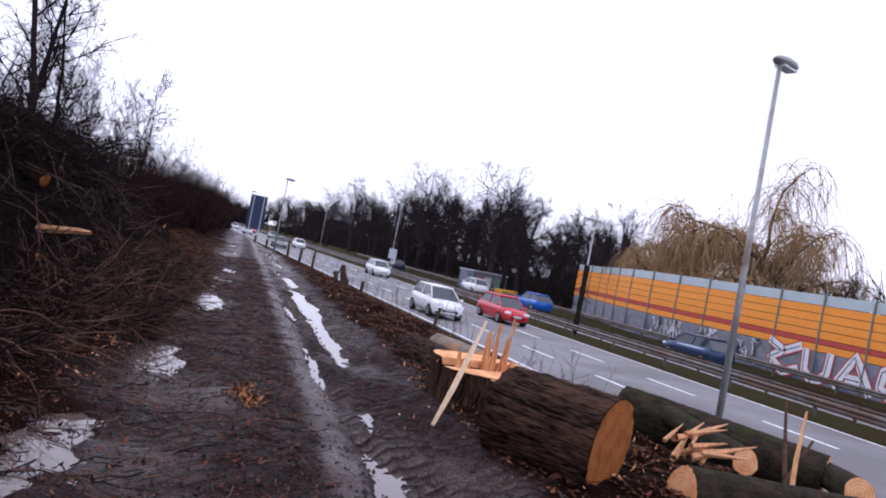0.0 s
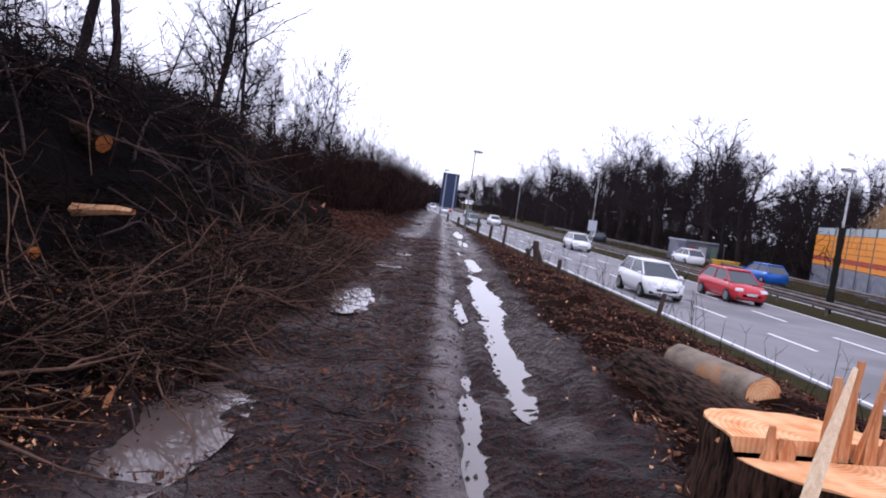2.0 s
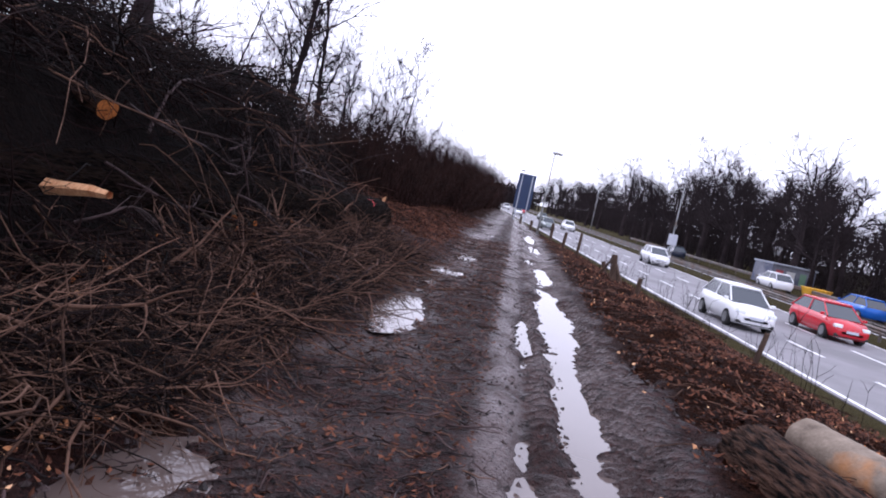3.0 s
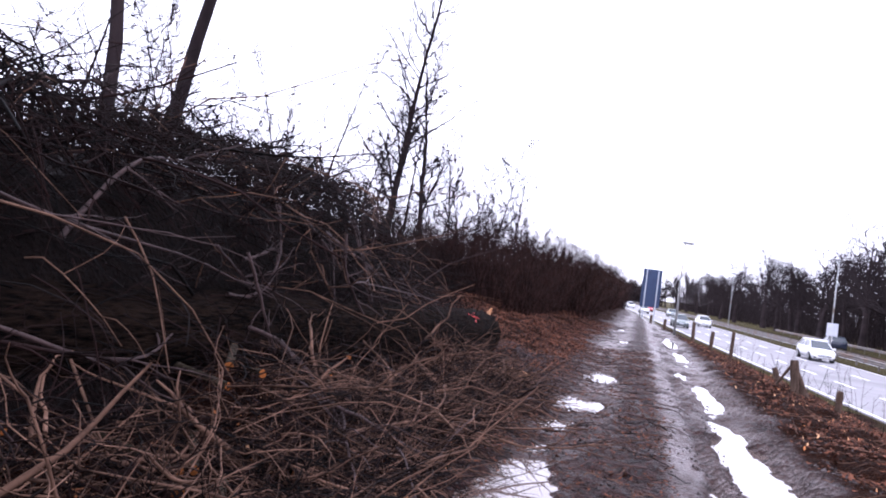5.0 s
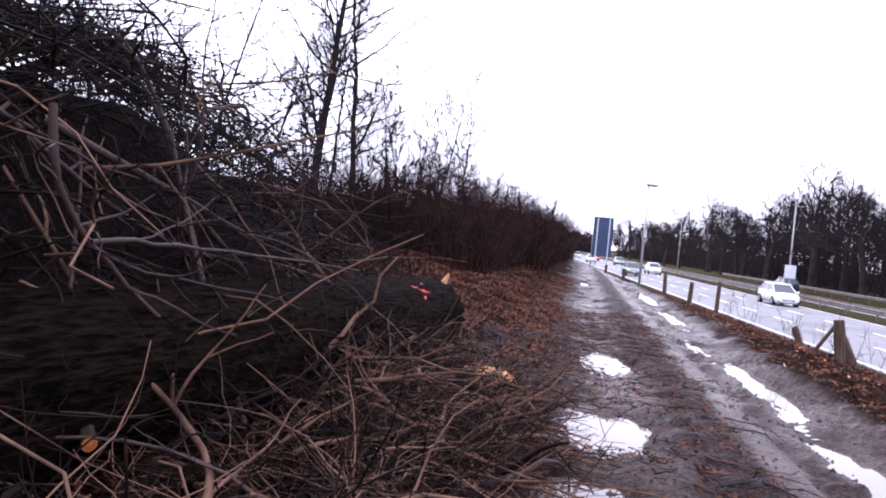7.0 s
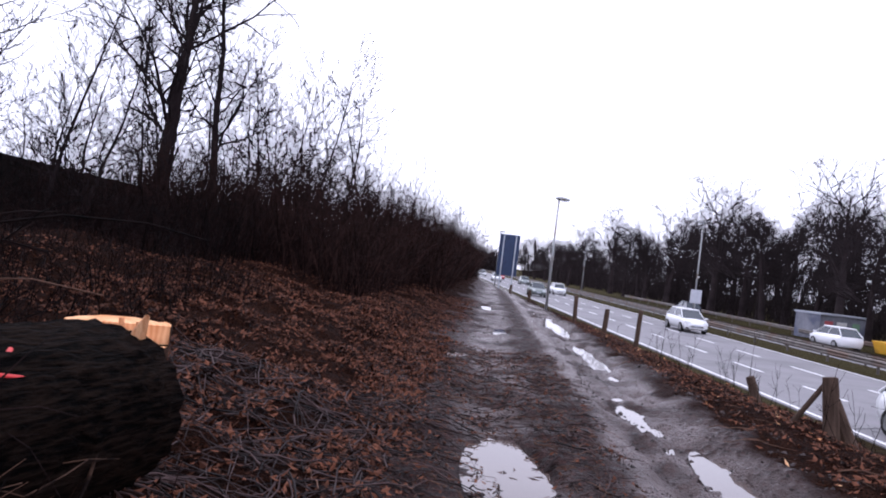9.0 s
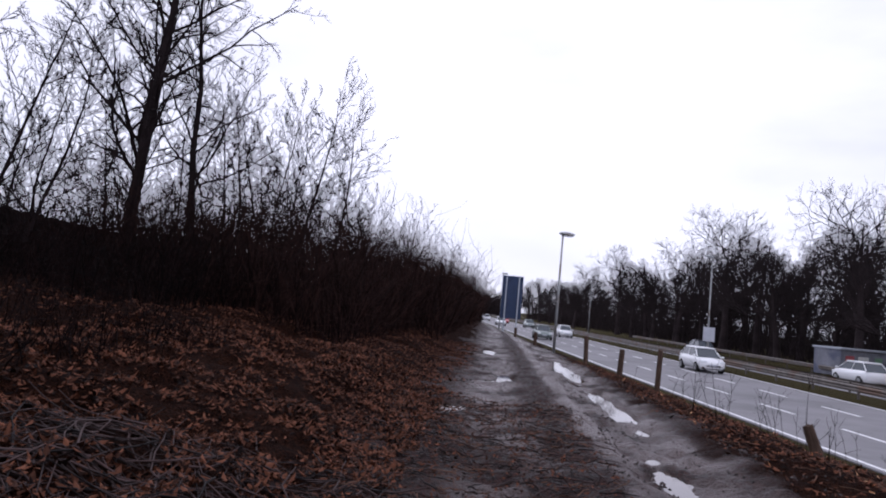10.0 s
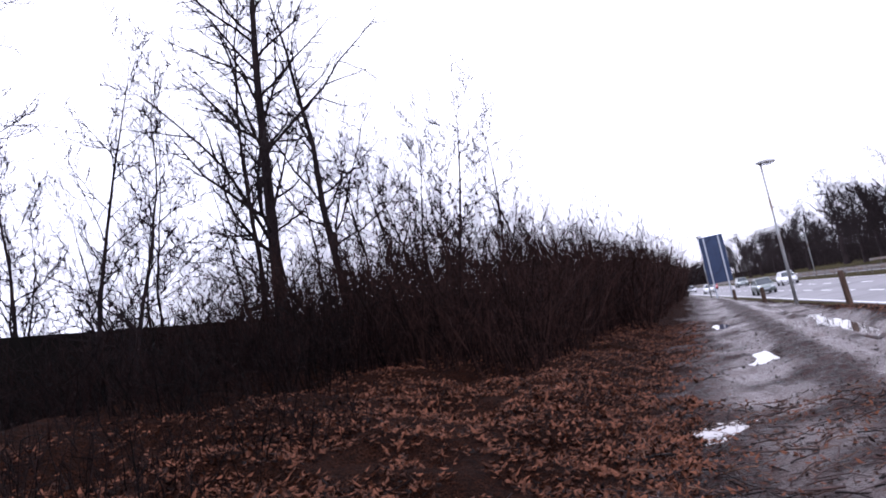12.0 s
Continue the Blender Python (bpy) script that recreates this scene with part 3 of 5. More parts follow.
# ---- logs and stumps ----
def log(name, a, b, r, bark, end, label, seed=0, taper=0.95, rough=0.05):
    """A sawn log: bark with an uneven girth, and a sawn face at each end."""
    rng = np.random.default_rng(seed)
    a, b = Vector(a), Vector(b)
    length = (b - a).length
    root = empty(name)
    root.matrix_basis = Matrix.Translation(a) @ (b - a).to_track_quat("Z", "Y").to_matrix().to_4x4()
    rings, sides = max(8, int(length / 0.07)), 56 if r > 0.25 else 28
    th = np.arange(sides) * 2 * np.pi / sides
    wob = 1 + rough * (np.sin(2 * th + rng.uniform(0, 6)) + 0.6 * np.sin(3 * th + rng.uniform(0, 6)))
    v, f = [], []
    for i in range(rings + 1):
        k = i / rings
        furrow = np.abs(np.sin(th * 11 + 1.3 * math.sin(length * k * 2.1 + seed))) + np.abs(np.sin(th * 17 - 1.1 * math.sin(length * k * 3.3)))
        rr = r * (1 + (taper - 1) * k) * wob * (0.965 + 0.035 * furrow + rng.normal(0, 0.012, sides))
        v += [(rr[j] * math.cos(th[j]), rr[j] * math.sin(th[j]), length * k) for j in range(sides)]
    for i in range(rings):
        for j in range(sides):
            f.append((i * sides + j, i * sides + (j + 1) % sides, (i + 1) * sides + (j + 1) % sides, (i + 1) * sides + j))
    mesh_object("bark", v, f, bark, root, smooth=True)
    for z, base, flip in ((0, 0, True), (length, rings * sides, False)):
        ring = [(v[base + j][0] * 0.985, v[base + j][1] * 0.985, z + (-0.004 if flip else 0.004)) for j in range(sides)]
        mesh_object("sawn_face", [(0, 0, z + (-0.006 if flip else 0.006))] + ring, [(0, 1 + (j + 1) % sides, 1 + j) if flip else (0, 1 + j, 1 + (j + 1) % sides) for j in range(sides)], end, root)
    return tagged(root, label, "log")


LX, LY = np.meshgrid(np.arange(-20, 14, 0.1), np.arange(-4, 146, 0.1), indexing="ij")
LOOKUP = ground_height(LX, LY)


def gzs(x, y):
    """Ground heights from the lookup."""
    i = np.clip(((np.asarray(x) + 20) * 10).astype(int), 0, LOOKUP.shape[0] - 1)
    j = np.clip(((np.asarray(y) + 4) * 10).astype(int), 0, LOOKUP.shape[1] - 1)
    return LOOKUP[i, j]


def gz(x, y):
    return float(gzs(x, y))


log("felled_log", (3.92, 5.42, 0.36), (3.30, 6.34, 0.40), 0.46, BARK, SAWN_ORANGE, "thick dark-barked felled log lying beside the stump", 1)
log("felled_log", (4.2, 9.5, 0.1), (4.12, 11.9, 0.08), 0.28, BARK, SAWN_ORANGE, "dark rough-barked log lying on the verge", 2)
log("felled_log", (5.2, 11.2, 0.1), (4.9, 12.6, 0.12), 0.22, BARK_PALE, SAWN, "pale peeled log with orange scars on the verge", 3)
log("felled_log", (5.5, 5.45, 0.36), (6.3, 7.6, 0.3), 0.13, BARK_MOSS, SAWN, "small mossy log with fresh sawn end", 4)
log("felled_log", (6.9, 5.3, 0.2), (8.2, 7.0, 0.0), 0.15, BARK_MOSS, SAWN, "small mossy log with fresh sawn end", 5)
log("felled_log", (4.5, 5.1, 0.1), (6.6, 4.7, 0.05), 0.26, BARK_MOSS, SAWN, "grey mossy log lying on the verge", 6)
log("felled_log", (6.15, 8.4, 0.15), (7.6, 6.3, 0.0), 0.33, BARK_MOSS, SAWN, "mossy thick log on the verge", 7)
# the trunk under the brush takes the bark with shade in its colour
log("felled_log", (-2.75, 11.2, 0.95), (-0.68, 22.75, 0.62), 0.50, SHADED_BARK, SAWN_ORANGE, "mossy felled trunk with a red paint mark under brushwood", 8)


def stump(name, x, y, z0, r, top, step, cut_turn, flare, label, seed, splinters):
    """A felling stump: bark, a higher half and a lower notch, torn splinters along the hinge."""
    rng = np.random.default_rng(seed)
    root = empty(name, (x, y, z0), cut_turn)
    sides, rings = 44, 10
    th = np.arange(sides) * 2 * np.pi / sides
    lob = 1 + 0.05 * np.sin(3 * th + 1) + 0.04 * np.sin(5 * th + seed)
    hi = np.sin(th) > -0.05
    tops = np.where(hi, top, top - step)
    v, f = [], []
    for i in range(rings + 1):
        k = i / rings
        fl = 1 + flare * (1 - k) ** 3 * (1 + 0.35 * np.sin(4 * th + seed))
        rr = r * lob * fl * (1 + rng.normal(0, 0.012, sides))
        v += [(rr[j] * math.cos(th[j]), rr[j] * math.sin(th[j]), -0.25 + (tops[j] + 0.25) * k) for j in range(sides)]
    for i in range(rings):
        for j in range(sides):
            f.append((i * sides + j, i * sides + (j + 1) % sides, (i + 1) * sides + (j + 1) % sides, (i + 1) * sides + j))
    mesh_object("bark", v, f, BARK, root, smooth=True)
    rim = r * lob * 0.985
    for nm, sel, zt in (("upper_cut", hi, top + 0.004), ("lower_cut", ~hi, top - step + 0.004)):
        pts = [(rim[j] * math.cos(th[j]), rim[j] * math.sin(th[j])) for j in range(sides) if sel[j]]
        if nm == "lower_cut":
            order = pts
        else:
            order = sorted(pts, key=lambda p: math.atan2(p[1] + 0.1 * r, p[0]))
        bm = bmesh.new()
        low = [bm.verts.new((a, b, zt - (step if nm == "upper_cut" else 0.05))) for a, b in order]
        up = [bm.verts.new((a, b, zt + rng.normal(0, 0.004))) for a, b in order]
        bm.faces.new(up)
        for j in range(len(order)):
            bm.faces.new((low[j], low[(j + 1) % len(order)], up[(j + 1) % len(order)], up[j]))
        bmesh.ops.recalc_face_normals(bm, faces=bm.faces[:])
        part(nm, bm, SAWN, root, "pale fresh sawn surface")
    for sx, sy, w, h, lx, ly in splinters:
        bm = bmesh.new()
        prev = None
        for k, zz in enumerate((0, 0.35, 0.7, 1.0)):
            ww = w * 0.62 * (1 - 0.5 * k / 3)
            ring = [bm.verts.new((sx + lx * zz * h + a * ww + rng.normal(0, 0.006), sy + ly * zz * h + b * ww * 0.6, top - step + zz * h)) for a, b in ((-1, -1), (1, -1), (0.8, 1), (-0.8, 1))]
            if prev:
                for j in range(4):
                    bm.faces.new((prev[j], prev[(j + 1) % 4], ring[(j + 1) % 4], ring[j]))
            prev = ring
        bm.faces.new(prev)
        part("splinter", bm, SPLIT, root)
    return tagged(root, label, "tree stump")


stump("tree_stump", 3.86, 8.3, -0.1, 0.61, 0.64, 0.09, 8, 0.35, "big freshly felled stump with torn orange splinters", 3,
      [(0.02, -0.06, 0.075, 0.5, -0.04, 0.0), (0.13, -0.04, 0.06, 0.6, 0.05, 0.0), (0.24, -0.05, 0.03, 0.66, 0.22, 0.0), (0.29, -0.07, 0.065, 0.44, 0.04, 0), (-0.40, -0.1, 0.06, 0.2, 0, 0), (-0.27, -0.07, 0.09, 0.12, 0, 0), (0.2, -0.09, 0.02, 0.72, 0.16, 0), (0.42, -0.05, 0.07, 0.15, 0.1, 0)])
stump("tree_stump", -0.92, 23.5, 0.1, 0.31, 0.86, 0.12, 20, 0.25, "dark-barked fresh stump with a pale sawn top", 5, [(0.02, -0.03, 0.03, 0.16, 0, 0), (0.12, -0.03, 0.025, 0.14, 0, 0)])

# ---- long pale split lath leaning on the big stump ----
lath = fast_mesh("split_lath", *tubes([(np.array([(3.50, 7.60, 1.12), (3.29, 7.42, 0.72), (3.07, 7.2, 0.36), (2.84, 7.0, 0.0)]), np.array([0.012, 0.034, 0.036, 0.022]))], 4), LATH, smooth=False)
tagged(lath, "long pale split lath leaning against the stump", "splinter")


# ---- fence posts along the verge ----
def fence_post(x, y, height, r, tilt, turn, label):
    rng = np.random.default_rng(int(x * 100 + y * 10))
    z = gz(x, y)
    line = np.array([(0, 0, -0.3), (0, 0, height * 0.4), (0, 0, height * 0.8), (0, 0, height)])
    ob = fast_mesh("fence_post", *tubes([(line, r * np.array([1.1, 1.0, 0.98, 0.9]))], 9), POST, smooth=False)
    bm = bmesh.new()
    bm.from_mesh(ob.data)
    bm.verts.ensure_lookup_table()
    rim = list(bm.verts)[-9:]
    for v in rim:
        v.co.z += rng.normal(0, 0.015)
    bm.faces.new(rim)
    bm.to_mesh(ob.data)
    bm.free()
    ob.matrix_basis = pose(x, y, z, tilt, 0, turn)
    return tagged(ob, label, "fence post", "old fence posts")


for x, y, h, r, tilt, turn, label in (
        (7.1, 18.9, 0.75, 0.05, 8, 70, "thin leaning wooden fence post"), (6.45, 28.3, 0.86, 0.105, 7, 250, "thick rotten wooden fence post"), (6.68, 28.25, 0.66, 0.085, 24, 250, "short broken fence post leaning outward"),
        (6.05, 28.6, 0.75, 0.035, 30, 60, "thin broken stake leaning over"), (6.85, 31.3, 0.5, 0.08, 20, 250, "short leaning wooden fence post"), (6.75, 26.3, 0.48, 0.07, 5, 0, "short wooden fence post"),
        (6.85, 42.6, 0.88, 0.085, 3, 60, "dark wooden fence post"), (6.75, 47.0, 1.1, 0.085, 4, 200, "dark wooden fence post"), (7.2, 40.0, 1.12, 0.07, 3, 20, "grey wooden fence post"),
        (7.2, 64, 0.8, 0.11, 2, 0, "dark wooden fence post"), (7.3, 76, 0.8, 0.11, 4, 0, "dark wooden fence post")):
    fence_post(x, y, h, r, tilt, turn, label)


# ---- brushwood heap on the bank ----
def heap_height(x, y):
    """Top of the brush heap above the world's zero."""
    u = x - SLANT * y
    base = gzs(x, y)
    end = 1 - smooth(18.0, 25.5, y + 0.5 * (u + 3.0))
    crest = (2.2 + 0.25 * smooth(13, 18, y) + 0.5 * lattice_noise(x, y, 2.2, 31) + 0.08 * (-u - 4)) * smooth(0.5, 7.0, y)
    rise = smooth(2.45, 3.75, -u) * end
    apron = 0.24 * smooth(0.9, 1.7, -u) * smooth(7.5, 10.0, y) * (1 - smooth(19.5, 22.5, y))
    return base + np.maximum(crest - base, 0) * rise + apron


# core sheet just under the twigs, its near black standing in for shade
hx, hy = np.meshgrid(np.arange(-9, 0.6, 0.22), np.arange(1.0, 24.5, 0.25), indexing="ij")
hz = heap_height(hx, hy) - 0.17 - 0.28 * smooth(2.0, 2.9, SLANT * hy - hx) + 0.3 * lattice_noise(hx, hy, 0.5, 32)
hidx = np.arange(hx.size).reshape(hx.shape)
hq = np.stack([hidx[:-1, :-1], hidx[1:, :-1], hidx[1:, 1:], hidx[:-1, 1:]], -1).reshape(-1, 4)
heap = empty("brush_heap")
fast_mesh("gap_shade_core", np.stack([hx, hy, hz], -1).reshape(-1, 3), hq, GAP_SHADE, heap)
tagged(heap, "large heap of dark felled branches and brushwood on the bank", "brush heap")


def twig_layer(name, seed, count, length, radius, mat, parent, where, lift_by=(0.0, 0.25), sides=3, flat=0.35, forks=2, spread=3.2, sag=-0.03, single=False):
    rng = np.random.default_rng(seed)
    paths = []
    for _ in range(count):
        if single and paths:
            fast_mesh("branch", *tubes(paths, sides), mat, parent)
            paths = []
        x, y = where(rng)
        z = float(heap_height(np.array([x]), np.array([y]))[0]) + rng.uniform(*lift_by)
        a = np.pi / 2 + rng.normal(0, spread) + (np.pi if rng.random() < 0.5 else 0)
        L = length * rng.uniform(0.4, 1.3)
        way = (math.cos(a), math.sin(a), rng.normal(0, flat))
        p = bent(rng, (x, y, z), way, L, 5, 0.22, sag)
        p[:, 2] = np.maximum(p[:, 2], gzs(p[:, 0], p[:, 1]) + 0.01)
        r = radius * rng.uniform(0.5, 1.4)
        paths.append((p, np.linspace(r, r * 0.35, 6)))
        for _ in range(rng.integers(0, forks + 1)):
            i = rng.integers(1, 5)
            q = bent(rng, p[i], (p[i] - p[i - 1]) / L * 5 + rng.normal(0, 0.6, 3), L * rng.uniform(0.25, 0.5), 4, 0.2, 0.02)
            paths.append((q, np.linspace(r * 0.55, r * 0.2, 5)))
    if single:
        return fast_mesh("branch", *tubes(paths, sides), mat, parent)
    ob = fast_mesh(name, *tubes(paths, sides), mat, parent)
    return tagged(ob, kind="stuff")


def over_heap(rng):
    y = rng.uniform(3.0, 22.0)
    u = -2.3 - 3.6 * rng.random() ** 1.3
    if 10.5 < y < 19.5 and -3.25 < u < -2.35 and rng.random() < 0.6:
        u -= 1.0
    return u + SLANT * y, y


def heap_foot(rng):
    y = rng.uniform(7.0, 21.5)
    u = -2.25 + (1.3 if y > 9.5 else 0.6) * rng.random() ** 0.8
    return u + SLANT * y, y


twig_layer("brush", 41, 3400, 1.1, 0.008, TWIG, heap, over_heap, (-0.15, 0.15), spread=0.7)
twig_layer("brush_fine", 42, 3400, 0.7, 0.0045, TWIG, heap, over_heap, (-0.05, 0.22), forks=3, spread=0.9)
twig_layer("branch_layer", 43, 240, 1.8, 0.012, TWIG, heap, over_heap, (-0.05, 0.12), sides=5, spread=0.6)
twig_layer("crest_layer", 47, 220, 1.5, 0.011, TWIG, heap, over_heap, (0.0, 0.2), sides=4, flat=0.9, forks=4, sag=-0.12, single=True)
twig_layer("pale_branch_layer", 44, 560, 1.1, 0.009, TWIG_PALE, heap, heap_foot, (0.0, 0.25), sides=5, flat=0.2)
twig_layer("stout_branch_layer", 52, 90, 1.2, 0.016, TWIG_PALE, heap, heap_foot, (0.05, 0.22), sides=6, flat=0.15, single=True)
twig_layer("foot_brush", 45, 3000, 0.7, 0.005, TWIG_PALE, heap, heap_foot, (-0.05, 0.2), flat=0.25)
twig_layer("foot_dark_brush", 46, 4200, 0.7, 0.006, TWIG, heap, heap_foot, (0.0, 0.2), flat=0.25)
twig_layer("draped_branch_layer", 48, 60, 2.2, 0.009, TWIG_PALE, heap, lambda rng: (rng.uniform(-3.6, -1.4), rng.uniform(9, 20)), (0.05, 0.35), sides=5, forks=3, sag=-0.12, single=True)

def over_trunk(rng):
    y = rng.uniform(11.0, 21.6)
    return -2.75 + (y - 11.2) * 0.179 + rng.normal(-0.1, 0.3), y


twig_layer("trunk_brush", 49, 800, 0.9, 0.006, TWIG, heap, over_trunk, (0.0, 0.45), forks=3, sag=-0.08)
twig_layer("trunk_pale_brush", 50, 60, 1.3, 0.007, TWIG_PALE, heap, over_trunk, (0.1, 0.45), sides=4, forks=3, sag=-0.1)

# sawn and torn branch ends showing in the heap, cut face towards the track
for i, (x, y, z, r, dx, dy, dz, end, label) in enumerate((
        (-2.09, 12.82, 1.73, 0.105, -0.95, 0.55, 0.25, SAWN_ORANGE, "thick cut branch with a pale oval sawn face in the heap"),
        (-2.27, 16.03, 0.46, 0.065, -0.3, 0.42, 0.42, SAWN, "split branch with a long pale torn end in the heap"),
        (-1.49, 17.34, 0.99, 0.085, -0.6, 1.1, -0.05, SAWN, "cut branch with a round sawn end in the heap"),
        (-2.31, 15.41, 0.65, 0.10, -0.7, 0.9, 0.1, SAWN_ORANGE, "cut branch with a brown round sawn end in the heap"),
        (-3.37, 18.43, 2.71, 0.085, -0.6, 0.9, -0.35, SAWN, "cut branch end pointing up from the heap's crest"),
        (-3.1, 17.6, 2.35, 0.06, -0.8, 0.7, -0.2, SAWN_ORANGE, "cut branch with pale sawn end in the heap"),
        (-2.5, 10.2, 1.5, 0.07, -0.4, 1.2, 0.1, SAWN, "cut branch with pale sawn end in the heap"),
        (-1.6, 10.4, 0.75, 0.055, -1.0, 0.7, 0.1, SAWN_ORANGE, "cut branch with torn orange end in the heap"),
        (-2.1, 14.3, 0.62, 0.075, 0.45, -0.1, -0.12, SAWN, "short cut branch with torn pale end in the heap"),
        (-1.95, 14.0, 0.3, 0.06, -0.35, 0.2, 0.75, SAWN, "green-barked stem standing at the heap's foot"),
        (-1.15, 11.0, 0.4, 0.05, -0.5, 1.1, 0.05, SAWN, "short cut branch with pale sawn end in the heap"))):
    log("cut_branch", (x, y, z), (x + dx, y + dy, z + dz), r, BARK_MOSS if i in (1, 8, 9) else BARK, end, label, 60 + i)
slab_root = fast_mesh("split_slab", *tubes([(np.array([(-1.85, 11.66, 1.04), (-1.7, 11.56, 1.06), (-1.3, 11.3, 1.12), (-1.12, 11.18, 1.13)]), np.array([0.07, 0.06, 0.045, 0.03]))], 5), SPLIT, smooth=False)
tagged(slab_root, "pale split slab of wood lying across the brush", "split wood")


# ---- long curved boughs lying over the heap and its foot ----
def arc_line(points, n=12):
    """A smooth line through a few points."""
    p = np.asarray(points, float)
    t = np.linspace(0, len(p) - 1, n)
    out = np.stack([np.interp(t, np.arange(len(p)), p[:, k]) for k in range(3)], -1)
    for _ in range(2):
        out[1:-1] = 0.5 * out[1:-1] + 0.25 * (out[:-2] + out[2:])
    return out


def bough(rng, line, r, mat, label, forks=4, wander=0.03):
    """One fallen bough: the stem, with its side shoots, as a thing of its own."""
    line = line + np.cumsum(rng.normal(0, wander * 0.3, line.shape), axis=0)
    root = empty("bough", tuple(line[0]))
    line = line - line[0]
    fast_mesh("stem", *tubes([(line, np.linspace(r, r * 0.45, len(line)) * rng.uniform(0.9, 1.1, len(line)))], 7), mat, root)
    length = np.linalg.norm(np.diff(line, axis=0), axis=1).sum()
    for _ in range(forks):
        i = rng.integers(2, len(line) - 1)
        d = line[i + 1] - line[i - 1]
        d = d / (np.linalg.norm(d) + 1e-9) + rng.normal(0, 0.55, 3) + (0, 0, 0.15)
        q = bent(rng, line[i], d, length * rng.uniform(0.2, 0.5), 8, 0.13, -0.03)
        fast_mesh("side_shoot", *tubes([(q, np.linspace(r * 0.5, r * 0.15, 9))], 5), mat, root)
        if rng.random() < 0.6:
            q = bent(rng, q[3], q[4] - q[2] + rng.normal(0, 0.08, 3), length * 0.15, 4, 0.16)
            fast_mesh("side_shoot", *tubes([(q, np.linspace(r * 0.28, r * 0.1, 5))], 4), mat, root)
    return tagged(root, label, "branch", "long boughs over the brush heap")


rng = np.random.default_rng(90)
for pts, r, mat in (
        ([(-2.23, 17.86, 0.35), (-1.57, 17.58, 0.34), (-1.17, 17.67, 0.33), (-0.82, 17.54, 0.31), (-0.52, 18.0, 0.3)], 0.034, TWIG_PALE),
        ([(-1.91, 17.85, 0.3), (-1.59, 18.66, 0.37), (-1.25, 19.16, 0.43), (-0.47, 19.09, 0.5)], 0.032, TWIG_PALE),
        ([(-1.55, 16.49, 0.4), (-1.63, 17.13, 0.4), (-1.87, 18.06, 0.4)], 0.018, TWIG_PALE),
        ([(-2.14, 18.18, 0.45), (-1.53, 17.85, 0.42), (-1.12, 17.95, 0.4), (-0.75, 17.6, 0.38), (-0.51, 18.01, 0.35)], 0.022, TWIG_PALE),
        ([(-2.08, 18.96, 0.5), (-1.55, 19.45, 0.47), (-1.26, 19.71, 0.45), (-0.54, 20.03, 0.4)], 0.026, TWIG_PALE),
        ([(-1.30, 15.42, 0.14), (-1.23, 15.88, 0.2), (-1.2, 16.77, 0.29), (-1.12, 17.36, 0.37)], 0.026, TWIG_PALE),
        ([(-0.63, 19.48, 0.2), (-0.04, 19.04, 0.17), (0.55, 18.82, 0.12)], 0.05, TWIG),
        ([(-0.26, 19.7, 0.55), (-0.17, 19.16, 0.33), (-0.19, 18.93, 0.1)], 0.018, TWIG_PALE),
        ([(-1.3, 16.76, 1.95), (-1.3, 16.78, 1.71), (-1.3, 17.04, 1.43), (-1.25, 17.27, 1.21), (-1.1, 18.03, 0.72)], 0.018, BOUGH),
        ([(-1.75, 17.32, 1.96), (-1.65, 18.43, 1.7), (-1.55, 19.5, 1.43), (-1.3, 20.9, 1.2)], 0.024, BOUGH),
        ([(-1.2, 16.89, 1.44), (-1.15, 17.38, 1.46), (-1.1, 18.34, 1.36), (-0.95, 20.2, 1.2)], 0.012, BOUGH),
        ([(-1.3, 17.53, 0.97), (-1.2, 18.3, 0.77), (-1.15, 18.86, 0.88)], 0.011, TWIG_PALE),
        ([(-1.85, 16.8, 2.13), (-1.75, 17.17, 1.91), (-1.6, 18.07, 1.48), (-1.5, 19.2, 1.32)], 0.018, BOUGH),
        ([(-1.5, 15.07, 1.65), (-1.45, 15.25, 1.34), (-1.4, 15.44, 0.96), (-1.35, 15.53, 0.8)], 0.016, BOUGH),
        ([(-1.9, 15.24, 1.67), (-1.85, 15.62, 1.45), (-1.75, 16.18, 1.09), (-1.65, 16.63, 0.78)], 0.016, BOUGH),
        ([(-1.9, 12.82, 1.83), (-1.8, 13.61, 1.67), (-1.75, 15.02, 1.5), (-1.6, 16.59, 1.1)], 0.014, BOUGH),
        ([(-3.9, 19.6, 2.5), (-3.5, 20.1, 2.88), (-3.29, 20.36, 2.95), (-3.05, 20.7, 2.85), (-2.9, 20.9, 2.6)], 0.055, TWIG)):
    bough(rng, arc_line(pts), r, mat, "long curved bare bough lying over the brush heap", 5)
for k in range(34):
    foot = k < 20
    y = rng.uniform(14.8, 21.0) if foot else rng.uniform(10.0, 21.0)
    x = SLANT * y - (rng.uniform(1.0, 2.2) if foot else rng.uniform(2.3, 4.2))
    a = rng.uniform(0, 2 * np.pi) if foot else rng.normal(1.3, 0.7)
    L = rng.uniform(0.9, 2.0)
    bend = rng.normal(0, 0.35)
    pts = []
    for q in np.linspace(0, 1, 5):
        px, py = x + L * q * math.cos(a + bend * q * 2), y + L * q * math.sin(a + bend * q * 2)
        pts.append((px, py, float(heap_height(np.array([px]), np.array([py]))[0]) + 0.06 + 0.22 * math.sin(math.pi * q) * rng.uniform(0.5, 1.3)))
    bough(rng, arc_line(pts), rng.uniform(0.010, 0.022), TWIG_PALE if foot and k % 3 else BOUGH, "curved bare bough in the brush heap", 4)


